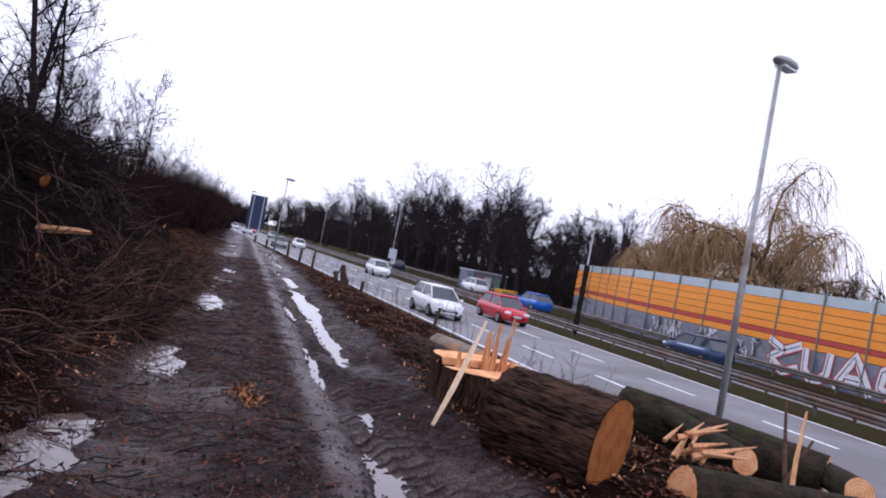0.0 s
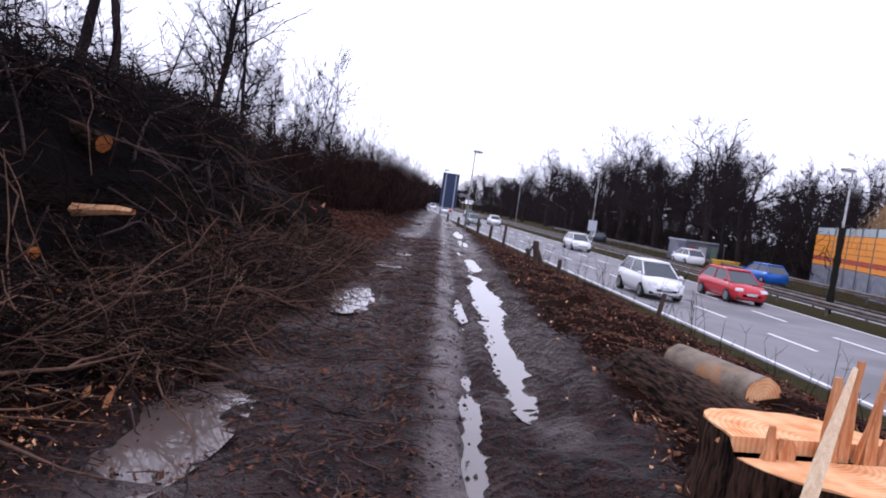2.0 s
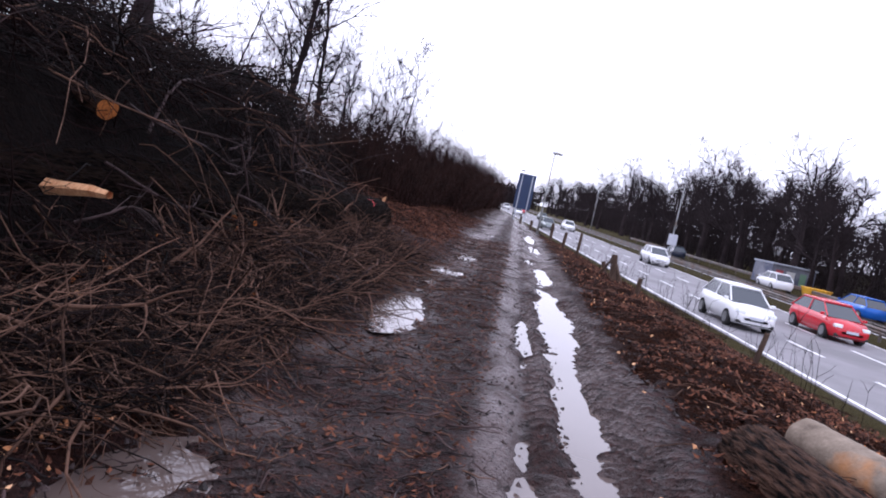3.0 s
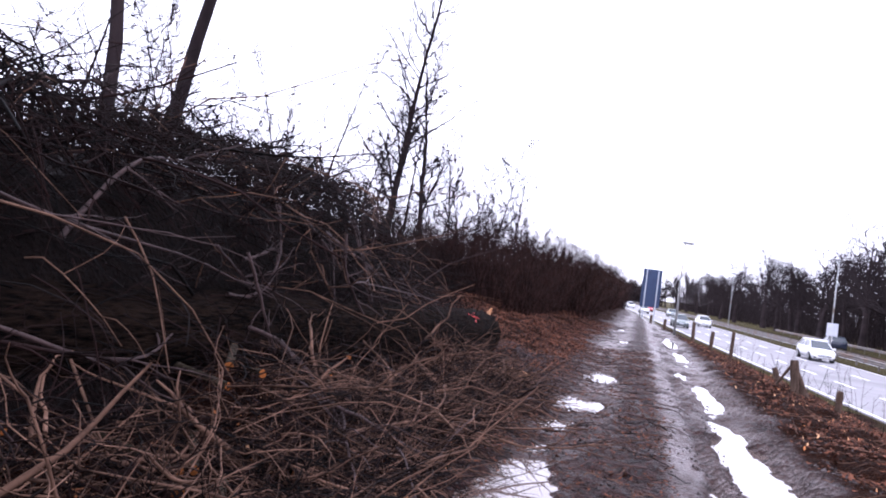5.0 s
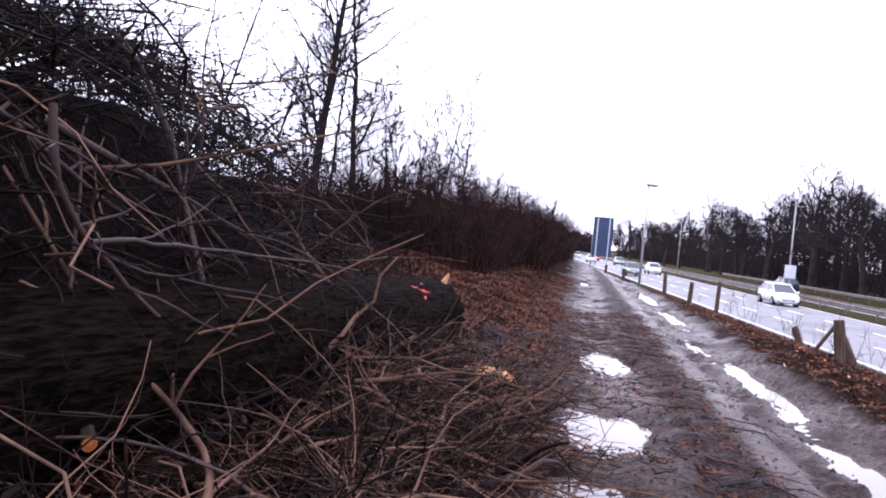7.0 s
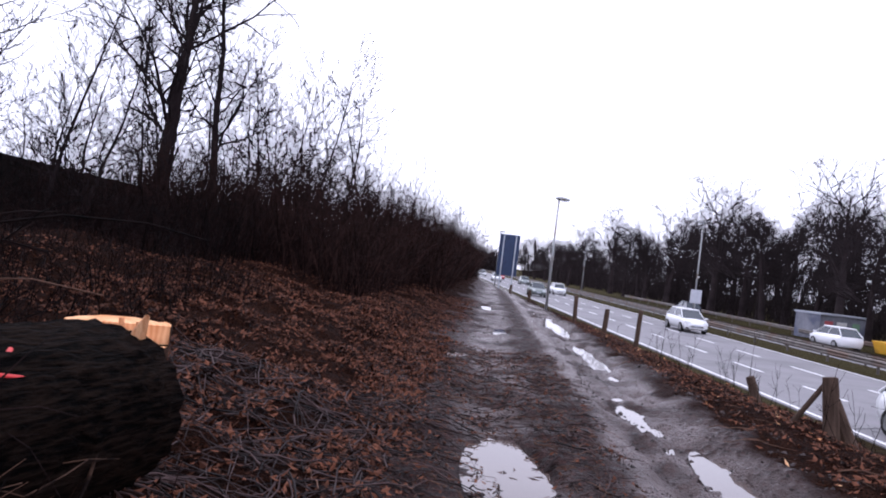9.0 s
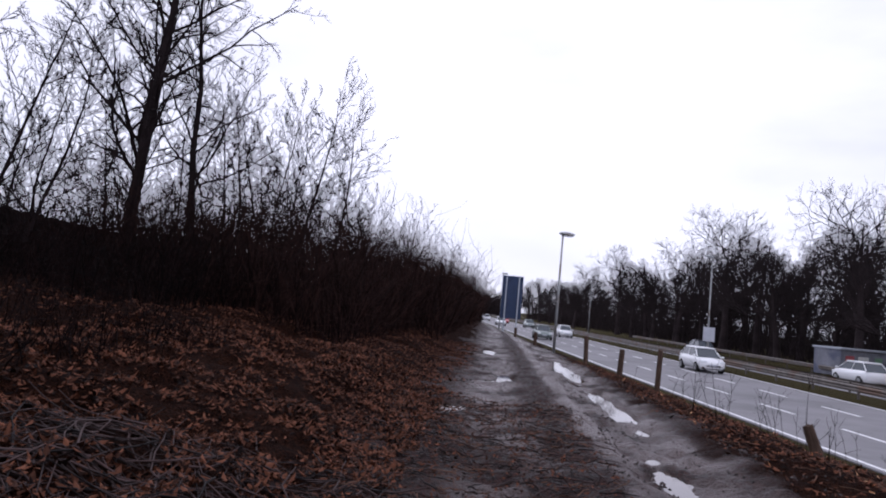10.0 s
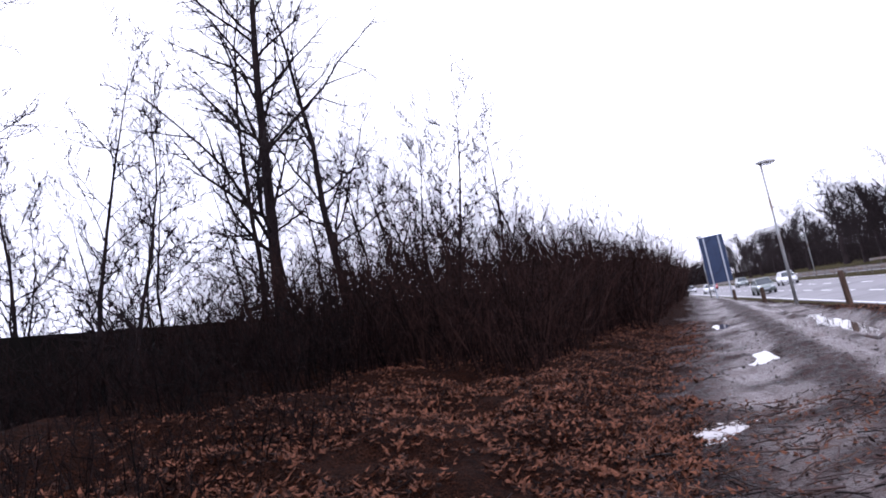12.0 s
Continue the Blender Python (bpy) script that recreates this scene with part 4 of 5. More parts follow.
rng = np.random.default_rng(64)
for i in range(22):
    y = rng.uniform(9.0, 19.5) if i > 12 else rng.uniform(9.0, 13.5)
    x = -1.0 - 1.5 * rng.random() + SLANT * y
    z = float(heap_height(np.array([x]), np.array([y]))[0]) + rng.uniform(0.02, 0.14)
    a = rng.uniform(0.3, 1.6)
    L = rng.uniform(0.35, 0.9)
    log("cut_branch", (x, y, z), (x - L * math.sin(a), y + L * math.cos(a), z + rng.uniform(-0.05, 0.15)), rng.uniform(0.016, 0.036), BARK_MOSS, SAWN_ORANGE, "short cut branch with torn orange end at the heap's foot", 80 + i)


# ---- thicket of brown saplings and brambles beyond the heap ----
def thicket(name, x0, x1, y0, y1, count, height, seed, label, mat, girth):
    rng = np.random.default_rng(seed)
    paths = []
    for _ in range(count):
        y = rng.uniform(y0, y1)
        x = rng.uniform(x0, x1) + SLANT * y
        h = height * rng.uniform(0.4, 1.15) * (0.75 + 0.8 * (lattice_noise(np.array([x]), np.array([y]), 3.0, 33)[0] + 0.5))
        p = bent(rng, (x, y, gz(x, y) - 0.05), (rng.normal(0, 0.25), rng.normal(0, 0.25), 1), h, 5, 0.16, 0.0)
        r = girth * rng.uniform(0.6, 1.3)
        paths.append((p, np.linspace(r, r * 0.35, 6)))
        for _ in range(3):
            i = rng.integers(1, 6)
            q = bent(rng, p[i], rng.normal(0, 0.7, 3) + (0, 0, 0.5), h * rng.uniform(0.15, 0.4), 3, 0.25, 0.0)
            paths.append((q, np.linspace(r * 0.6, r * 0.25, 4)))
    ob = fast_mesh(name, *tubes(paths, 3), mat)
    tagged(ob, label, "thicket", kind="stuff")


# the low brush here shares the near-black twigs with shade coloured in
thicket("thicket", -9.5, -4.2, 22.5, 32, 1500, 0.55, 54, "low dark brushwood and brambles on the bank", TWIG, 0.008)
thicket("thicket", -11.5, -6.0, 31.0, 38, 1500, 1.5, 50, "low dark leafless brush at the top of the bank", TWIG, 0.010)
thicket("thicket", -12.0, -3.2, 36.5, 50, 4600, 2.6, 51, "dense brown leafless thicket of saplings on the bank", THICKET, 0.011)
thicket("thicket", -6.5, -2.2, 47, 75, 2800, 3.1, 52, "dense brown leafless thicket of saplings on the bank", THICKET, 0.015)
thicket("thicket", -7.0, -1.9, 75, 140, 2000, 3.8, 53, "dense brown leafless thicket of saplings on the bank", THICKET, 0.028)

# dark board wall at the top of the bank, its shadow deepened in the colour
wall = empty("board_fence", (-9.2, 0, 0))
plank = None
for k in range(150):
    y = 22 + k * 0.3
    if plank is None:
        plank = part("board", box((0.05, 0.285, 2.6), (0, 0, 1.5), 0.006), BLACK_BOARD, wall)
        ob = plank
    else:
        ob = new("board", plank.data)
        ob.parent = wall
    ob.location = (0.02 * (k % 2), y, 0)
tagged(wall, "dark timber board fence, shade put into its colour, along the top of the bank", "fence")


# ---- trees on the bank ----
def stand(tree, x, y, turn=0, scale=1.0, label="", z=None):
    tree.matrix_basis = pose(x, y, gz(x, y) if z is None else z, 0, 0, turn) @ Matrix.Diagonal((scale, scale, scale, 1))
    return tagged(tree, label, "tree")


stand(bare_tree("tree", 11, 11, 0.078, (12, 7, 5, 2), TREE_BARK, (-0.05, 0.03, 1), start=0.34, ratio=0.34, angle=0.85, lift=0.05, wobble=0.07), -2.65, 14.7, 20, label="tall bare tree with a dark trunk on the bank")
stand(bare_tree("tree", 12, 13, 0.14, (15, 7, 5, 2), TREE_BARK, (0.09, 0.05, 1), start=0.3, ratio=0.34, angle=0.85, lift=0.05), -5.6, 19.4, 0, label="leaning bare tree with a dark trunk on the bank")
stand(bare_tree("tree", 13, 16.5, 0.225, (38, 9, 6, 3), TREE_BARK, (0.0, 0, 1), start=0.2, ratio=0.34, angle=0.95, lift=0.05, wobble=0.025, twig=1.6), -8.6, 43.0, 0, label="tall bare tree with many side branches on the bank")
stand(bare_tree("tree", 14, 15, 0.16, (30, 9, 6, 3), TREE_BARK, (0.05, 0, 1), start=0.2, ratio=0.34, wobble=0.06, angle=0.95, lift=0.05, twig=1.6), -7.4, 45.0, 0, label="crooked bare tree on the bank")
saplings = [bare_tree("tree", 21, 7.0, 0.06, (22, 8, 5), TREE_BARK, start=0.12, ratio=0.36, twig=1.8, wobble=0.08, lift=0.12), bare_tree("tree", 22, 5.5, 0.05, (22, 8, 5), TREE_BARK, (0.1, 0.1, 1), start=0.08, ratio=0.42, twig=1.8, wobble=0.1, lift=0.1),
            bare_tree("tree", 23, 8.0, 0.07, (24, 8, 5), TREE_BARK, (-0.1, 0, 1), start=0.14, ratio=0.36, twig=1.8, wobble=0.07, lift=0.12)]
rng = np.random.default_rng(77)
spots = [(-4.6, 44), (-3.6, 47), (-5.0, 50), (-3.9, 54), (-4.8, 58), (-3.4, 43), (-6.5, 41), (-6.8, 46), (-7.4, 34), (-8.4, 37), (-8.0, 42), (-10.5, 31), (-11, 36), (-12, 41), (-10.4, 27.5), (-4.0, 64), (-5, 72), (-3, 82), (-6, 92), (-2, 105), (-11.5, 29.5), (-13, 33), (-13, 46), (-10.5, 13), (-9, 9), (-11, 17),
         (-6.8, 38.5), (-7.6, 40), (-6.2, 43.5), (-9.8, 34), (-10.2, 39), (-11.8, 44), (-9.9, 47), (-5.8, 46.5), (-12.5, 37.5), (-14.5, 30), (-15, 40), (-9.7, 24), (-8.6, 21), (-12, 24), (-6.2, 33.6), (-7.9, 31.2), (-4.9, 41.6), (-4.2, 45.5), (-3.0, 49), (-2.6, 52), (-2.2, 56), (-3.2, 59), (-1.2, 63), (-2.0, 68), (-5.6, 48), (-6.4, 52), (-14, 35), (-16, 45), (-13.5, 27)]
for i, (x, y) in enumerate(spots):
    base = saplings[i % 3]
    m = pose(x, y, gz(x, y), 0, 0, rng.uniform(0, 360))
    s = rng.uniform(0.75, 1.15)
    ob = base if i < 3 else copy_thing(base, m)
    ob.matrix_basis = m @ Matrix.Diagonal((s, s, s, 1))
    tagged(ob, "slender bare young tree in the thicket", "tree", "young trees on the bank")

# ---- woods across the road ----
oaks = [bare_tree("tree", 31 + i, 8.5 + 0.8 * i, 0.40, (13, 7, 6, 4), FAR_BARK, start=0.34, ratio=0.66, angle=0.85, lift=0.03, twig=2.4, wobble=0.04) for i in range(4)]
rng = np.random.default_rng(78)
k = 0
for row in range(4):
    y = 62 - row * 2.0
    while y < 330:
        x = 35 + row * 6 + rng.uniform(-2, 2) + max(0, 66 - y) * 0.9
        s = rng.uniform(0.85, 1.2) * (1.08 if y > 75 else 0.76)
        base = oaks[k % 4]
        m = pose(x, y, ROAD_Z, 0, 0, rng.uniform(0, 360))
        ob = base if k < 4 else copy_thing(base, m)
        ob.matrix_basis = m @ Matrix.Diagonal((s, s, s, 1))
        tagged(ob, "bare oak tree in the wood across the road", "tree", "oaks across the road")
        k += 1
        y += rng.uniform(4.6, 7.2) * (1 + row * 0.15) * (1 if y < 140 else 2.6)


def undergrowth(name, count, xs, ys, height, seed, z, mat, label, r0=0.05):
    rng = np.random.default_rng(seed)
    paths = []
    for _ in range(count):
        x, y = rng.uniform(*xs), rng.uniform(*ys)
        h = height * rng.uniform(0.4, 1.2)
        p = bent(rng, (x, y, z - 0.1), (rng.normal(0, 0.3), rng.normal(0, 0.3), 1), h, 4, 0.18)
        paths.append((p, np.linspace(r0, r0 * 0.5, 5)))
        for _ in range(3):
            i = rng.integers(1, 5)
            q = bent(rng, p[i], rng.normal(0, 0.7, 3) + (0, 0, 0.4), h * 0.4, 3, 0.25)
            paths.append((q, np.linspace(r0 * 0.7, r0 * 0.35, 4)))
    tagged(fast_mesh(name, *tubes(paths, 3), mat), label, "undergrowth", kind="stuff")


undergrowth("undergrowth", 5200, (38, 64), (66, 330), 6.8, 61, ROAD_Z, FAR_BARK, "dark leafless undergrowth in the wood across the road", 0.05)
undergrowth("undergrowth", 2600, (38, 60), (20, 66), 5.2, 62, ROAD_Z, FAR_BARK, "dark leafless undergrowth behind the noise wall", 0.06)
undergrowth("undergrowth", 1800, (-14, 34), (330, 420), 9.0, 63, ROAD_Z, FAR_BARK, "far dark line of leafless woods along the road", 0.25)


def willow(x, y, height, seed, label):
    rng = np.random.default_rng(seed)
    root = empty("willow", (x, y, ROAD_Z))
    line = bent(rng, (0, 0, -0.2), (0.05, 0, 1), height * 0.45, 6, 0.06)
    limbs, drops = [(line, np.linspace(0.5, 0.32, 7))], []
    for k in range(11):
        a = k * 2.4
        p = bent(rng, line[rng.integers(3, 7)], (math.cos(a) * 0.7, math.sin(a) * 0.7, 1.0), height * rng.uniform(0.36, 0.58), 6, 0.22, -0.03)
        limbs.append((p, np.linspace(0.17, 0.03, 7)))
        for _ in range(100):
            i = rng.integers(1, 7)
            way = rng.normal(0, 1, 3)
            q = bent(rng, p[i] + rng.normal(0, 0.25, 3), (way[0] * 0.7, way[1] * 0.7, 0.5), height * rng.uniform(0.12, 0.36), 7, 0.08, -0.6)
            drops.append((q, np.linspace(0.030, 0.014, 8)))
            for _ in range(3):
                s = bent(rng, q[rng.integers(2, 6)], (rng.normal(0, 0.4), rng.normal(0, 0.4), -0.3), height * rng.uniform(0.08, 0.2), 4, 0.1, -0.3)
                drops.append((s, np.linspace(0.022, 0.012, 5)))
    fast_mesh("trunk", *tubes(limbs, 7), FAR_BARK, root)
    fast_mesh("crown", *tubes(drops, 3), WILLOW, root)
    tagged(root, label, "tree")


willow(44.0, 44.5, 17.5, 91, "yellow-brown weeping willow behind the noise wall")
willow(41.0, 50.5, 13.5, 92, "yellow-brown weeping willow behind the noise wall")
for x, y, s, turn in ((47, 39, 0.75, 40), (44, 64, 0.85, 10), (40, 67, 0.8, 100), (50, 34, 0.7, 200), (52, 44, 0.75, 120)):
    ob = copy_thing(oaks[(turn // 10) % 4], pose(x, y, ROAD_Z, 0, 0, turn))
    ob.matrix_basis = pose(x, y, ROAD_Z, 0, 0, turn) @ Matrix.Diagonal((s, s, s, 1))
    tagged(ob, "bare tree behind the noise wall", "tree", "trees behind the noise wall")

# painted hut, and a yellow tub in place of a yellow vehicle, beside the side road
root = empty("utility_hut", (34.0, 77, ROAD_Z + 0.1), 20)
part("wall", box((5.5, 2.4, 2.0), (0, 0, 1.0), 0.03), CONCRETE, root)
part("roof", box((5.7, 2.6, 0.14), (0, 0, 2.07), 0.02), GREY_PAINT, root)
for i, (px, w, c) in enumerate(((-1.8, 0.9, (0.45, 0.09, 0.10)), (-0.4, 1.1, (0.75, 0.75, 0.72)), (1.2, 0.8, (0.20, 0.35, 0.22)))):
    part("painted_patch", box((w, 0.02, 1.1), (px, -1.215, 1.0), 0.005), material("spray_" + str(i), c, tuple(0.8 * q for q in c), 0.7, 3, 0, 20), root)
tagged(root, "low grey utility hut with colourful spray paint", "hut")
root = empty("skip", (31.9, 66, ROAD_Z + 0.1), 15)
root.scale = (0.55, 0.55, 0.7)
YEL = material("yellow_paint", (0.72, 0.38, 0.02), (0.82, 0.47, 0.04), 0.5, 2, 0, 20, stain=(0.5, 0.26, 0.03))
v = [(-1.6, -0.8, 0), (1.6, -0.8, 0), (1.6, 0.8, 0), (-1.6, 0.8, 0), (-2.1, -0.9, 1.1), (2.1, -0.9, 1.1), (2.1, 0.9, 1.1), (-2.1, 0.9, 1.1)]
mesh_object("tub", v, [(3, 2, 1, 0), (0, 1, 5, 4), (1, 2, 6, 5), (2, 3, 7, 6), (3, 0, 4, 7)], YEL, root)
part("rim", box((4.3, 1.9, 0.1), (0, 0, 1.12), 0.03), YEL, root)
tagged(root, "small yellow tub standing in for a yellow vehicle by the side road", "skip")

# dark roofed house behind the wall
root = empty("house", (52.0, 33.0, ROAD_Z), 12)
part("wall", box((10, 9, 4.2), (0, 0, 2.1), 0.02), CONCRETE, root)
mesh_object("roof", [(-5.6, -5, 4.0), (5.6, -5, 4.0), (5.6, 5, 4.0), (-5.6, 5, 4.0), (-5.6, 0, 8.0), (5.6, 0, 8.0)], [(0, 1, 5, 4), (2, 3, 4, 5), (1, 2, 5), (3, 0, 4), (3, 2, 1, 0)], BLACK_BOARD, root, "dark pitched roof")
tagged(root, "house with a dark pitched roof behind the noise wall", "house")


# ---- cars ----
def car(paint, label, x, y, turn, estate=True, length=4.1):
    """A hatchback: lofted body, glasshouse, wheels, lamps, plate. The front looks along -y."""
    root = empty("car", (x, y, ROAD_Z), turn)
    h, w = length / 2, 0.84
    secs = [(-h, 0.30, 0.56, 0.55), (-h + 0.12, 0.22, 0.70, 0.74), (-h + 0.5, 0.20, 0.86, 0.83), (-h + 1.05, 0.20, 0.93, w), (0.0, 0.19, 0.95, w), (h - 0.9, 0.20, 0.97, w), (h - 0.25, 0.22, 0.97, 0.82), (h, 0.34, 0.86, 0.74)]
    v, f = [], []
    for yy, zb, zt, ww in secs:
        zm = (zb + zt) / 2
        v += [(-ww * 0.88, yy, zb), (-ww, yy, zm - 0.08), (-ww, yy, zm + 0.12), (-ww * 0.92, yy, zt), (0, yy, zt + 0.03), (ww * 0.92, yy, zt), (ww, yy, zm + 0.12), (ww, yy, zm - 0.08), (ww * 0.88, yy, zb)]
    n = 9
    for i in range(len(secs) - 1):
        for j in range(n):
            f.append((i * n + j, i * n + (j + 1) % n, (i + 1) * n + (j + 1) % n, (i + 1) * n + j))
    f.append(tuple(range(n)))
    f.append(tuple(reversed(range((len(secs) - 1) * n, len(secs) * n))))
    bm = bmesh.new()
    vs = [bm.verts.new(q) for q in v]
    for q in f:
        bm.faces.new([vs[i] for i in q])
    bmesh.ops.recalc_face_normals(bm, faces=bm.faces[:])
    part("body", bm, paint, root, smooth=True)
    # glasshouse: side glass, windscreen and rear window under a painted roof
    y0, y1, y2, y3 = -h + 0.78, -h + 1.62, h - 0.72, h - 0.08
    zt, zr = 0.93, 1.47
    g = [(-0.74, y0, zt), (0.74, y0, zt), (0.74, y3, zt), (-0.74, y3, zt), (-0.58, y1, zr), (0.58, y1, zr), (0.58, y2, zr), (-0.58, y2, zr)]
    mesh_object("windscreen", [g[i] for i in (0, 1, 5, 4)], [(0, 1, 2, 3)], CAR_GLASS, root)
    mesh_object("rear_window", [g[i] for i in (2, 3, 7, 6)], [(0, 1, 2, 3)], CAR_GLASS, root)
    mesh_object("side_window", [g[i] for i in (1, 2, 6, 5)], [(0, 1, 2, 3)], CAR_GLASS, root)
    mesh_object("side_window", [g[i] for i in (3, 0, 4, 7)], [(0, 1, 2, 3)], CAR_GLASS, root)
    bm = box((1.22, y2 - y1 + 0.16, 0.11), (0, (y1 + y2) / 2, zr + 0.0), 0.05)
    part("roof", bm, paint, root, smooth=True)
    for sx in (-1, 1):
        for a, b in (((sx * 0.745, y0, zt), (sx * 0.585, y1, zr)), ((sx * 0.745, y3, zt), (sx * 0.585, y2, zr)), ((sx * 0.75, (y0 + y3) / 2, zt), (sx * 0.59, (y1 + y2) / 2, zr))):
            fast_mesh("pillar", *tubes([(np.array([a, b]), np.array([0.035, 0.03]))], 5), paint, root)
        part("mirror", box((0.16, 0.1, 0.12), (sx * 0.9, y0 + 0.15, 1.0), 0.03), paint, root)
        part("headlight", box((0.34, 0.3, 0.16), (sx * 0.56, -h + 0.2, 0.66), 0.05, (-12, 0, sx * 12)), LENS, root)
        for yy in (-h + 0.75, h - 0.72):
            wheel = part("wheel", disc(0.31, 0.31, 0.2, (sx * 0.76, yy, 0.31), (0, 90, 0), 24), TYRE, root)
            part("rim", disc(0.2, 0.19, 0.03, (sx * 0.865, yy, 0.31), (0, 90, 0), 16), RIM, wheel)
    part("grille", box((0.9, 0.06, 0.14), (0, -h + 0.03, 0.44), 0.02), TRIM, root)
    part("number_plate", box((0.5, 0.03, 0.11), (0, -h - 0.005, 0.5), 0.005), WHITE_PAINT, root)
    part("bumper", box((1.4, 0.12, 0.12), (0, -h + 0.08, 0.31), 0.04), TRIM, root)
    return tagged(root, label, "car", "cars on the road")


CAR_WHITE = plain("white_car_paint", (0.78, 0.79, 0.80), 0.25)
CAR_RED = plain("red_car_paint", (0.50, 0.02, 0.03), 0.25)
CAR_GREY = plain("grey_green_car_paint", (0.20, 0.23, 0.22), 0.3, 0.5)
CAR_BLUE = plain("blue_car_paint", (0.015, 0.035, 0.09), 0.25, 0.3)
CAR_BRIGHT = plain("bright_blue_car_paint", (0.01, 0.10, 0.42), 0.25, 0.2)
CAR_BLACK = plain("dark_car_paint", (0.015, 0.02, 0.035), 0.2)
for paint, label, x, y, turn in (
        (CAR_RED, "small red hatchback driving on the far lane", 17.9, 37.0, 0), (CAR_WHITE, "white hatchback driving on the near lane", 12.7, 34.0, 0), (CAR_WHITE, "white hatchback driving on the far lane", 18.4, 67, 0),
        (CAR_WHITE, "white hatchback driving on the near lanes", 17.6, 113, 0), (CAR_GREY, "grey hatchback driving on the near lanes", 12.6, 98, 0), (CAR_GREY, "silver hatchback far down the road", 17.6, 149, 0),
        (CAR_BLUE, "dark blue hatchback on the opposite lanes", 27.0, 31.2, 180), (CAR_BLACK, "dark hatchback on the opposite lanes", 28.5, 95, 180),
        (CAR_WHITE, "white hatchback on the opposite lanes", 29.2, 68.0, 180), (CAR_BRIGHT, "bright blue hatchback on the opposite lanes", 28.6, 53.5, 180), (CAR_WHITE, "white hatchback far down the road", 12.6, 150, 0), (CAR_WHITE, "white hatchback far down the road", 12.6, 190, 0), (CAR_RED, "red hatchback far down the road", 15.6, 175, 0)):
    car(paint, label, x, y, turn)


# ---- dead leaves, chips and twigs on the ground ----
def scatter_leaves(name, count, seed, place, size, mat, label, category, curl=0.35):
    rng = np.random.default_rng(seed)
    x, y = place(rng, count)
    if category == "leaf litter":
        lie = lattice_noise(x, y, 0.55, 40) + 0.7 * lattice_noise(x, y, 0.2, 41) > -0.16 + 0.25 * (rng.random(count) - 0.5)
        x, y = x[lie], y[lie]
        count = len(x)
    z = gzs(x, y) + rng.uniform(0.005, 0.04, count)
    a = rng.uniform(0, 2 * np.pi, count)
    s = size * rng.uniform(0.5, 1.4, count)
    tilt = rng.normal(0, curl, (count, 2))
    ca, sa = np.cos(a), np.sin(a)
    quad = np.array([(-1, 0), (0, -0.5), (1, 0), (0, 0.5)])
    v = np.zeros((count, 4, 3))
    for k, (px, py) in enumerate(quad):
        dx, dy = (px * ca - py * sa) * s, (px * sa + py * ca) * s
        v[:, k, 0], v[:, k, 1] = x + dx, y + dy
        v[:, k, 2] = z + dx * tilt[:, 0] + dy * tilt[:, 1] + (abs(px) * 0.3) * s
    f = np.arange(count * 4).reshape(-1, 4)
    tagged(fast_mesh(name, v.reshape(-1, 3), f, mat, smooth=False), label, category, kind="stuff")


def on_verge(rng, n):
    y = 4 + 46 * rng.random(n) ** 1.3
    u = 2.8 + rng.normal(0, 0.2, n) + rng.random(n) * 4.2
    return np.minimum(u + SLANT * y, 9.6), y


def on_bank(rng, n):
    y = 17 + 33 * rng.random(n) ** 1.1
    u = -0.95 - 5.7 * rng.random(n) ** 1.3 + rng.normal(0, 0.18, n)
    return u + SLANT * y, y


def on_track(rng, n):
    y = 3 + 30 * rng.random(n)
    u = rng.uniform(-1.6, 1.0, n)
    return u + SLANT * y, y


scatter_leaves("leaf_litter", 42000, 71, on_verge, 0.034, LEAF, "brown dead leaves covering the verge", "leaf litter")
scatter_leaves("leaf_litter", 52000, 72, on_bank, 0.031, LEAF, "brown dead leaves covering the bank", "leaf litter")
scatter_leaves("leaf_litter", 20000, 77, lambda rng, n: (lambda y: (-1.0 - 4.5 * rng.random(n) ** 1.2 + SLANT * y, y))(rng.uniform(24, 35, n)), 0.032, LEAF, "fresh brown dead leaves thick on the bank", "leaf litter", 0.6)
scatter_leaves("wood_chips", 11000, 73, on_track, 0.023, LEAF, "scattered wood chips and leaves on the mud", "wood chips")


def ground_twigs(name, count, seed, place, length, radius, mat, label):
    rng = np.random.default_rng(seed)
    xs, ys = place(rng, count)
    paths = []
    for x, y in zip(xs, ys):
        a = rng.uniform(0, 2 * np.pi)
        p = bent(rng, (x, y, gz(x, y) + 0.02), (math.cos(a), math.sin(a), 0), length * rng.uniform(0.3, 1.4), 4, 0.2)
        p[:, 2] = gzs(p[:, 0], p[:, 1]) + rng.uniform(0.01, 0.05)
        r = radius * rng.uniform(0.5, 1.5)
        paths.append((p, np.linspace(r, r * 0.5, 5)))
    tagged(fast_mesh(name, *tubes(paths, 4), mat), label, "twigs", kind="stuff")


ground_twigs("twigs", 2600, 81, on_track, 0.2, 0.0042, TWIG_PALE, "dark broken twigs trodden into the mud")
ground_twigs("twigs", 1500, 85, on_track, 0.38, 0.0065, BOUGH, "dark bent sticks lying on the mud")
ground_twigs("twigs", 1700, 82, on_verge, 0.4, 0.0055, TWIG_PALE, "broken twigs lying on the verge")
ground_twigs("twigs", 500, 83, on_bank, 0.5, 0.005, TWIG, "thin cut branches lying on the bank")


def under_heap_foot(rng, n):
    y = rng.uniform(7, 21, n)
    u = rng.uniform(-2.4, -0.95, n)
    return u + SLANT * y, y


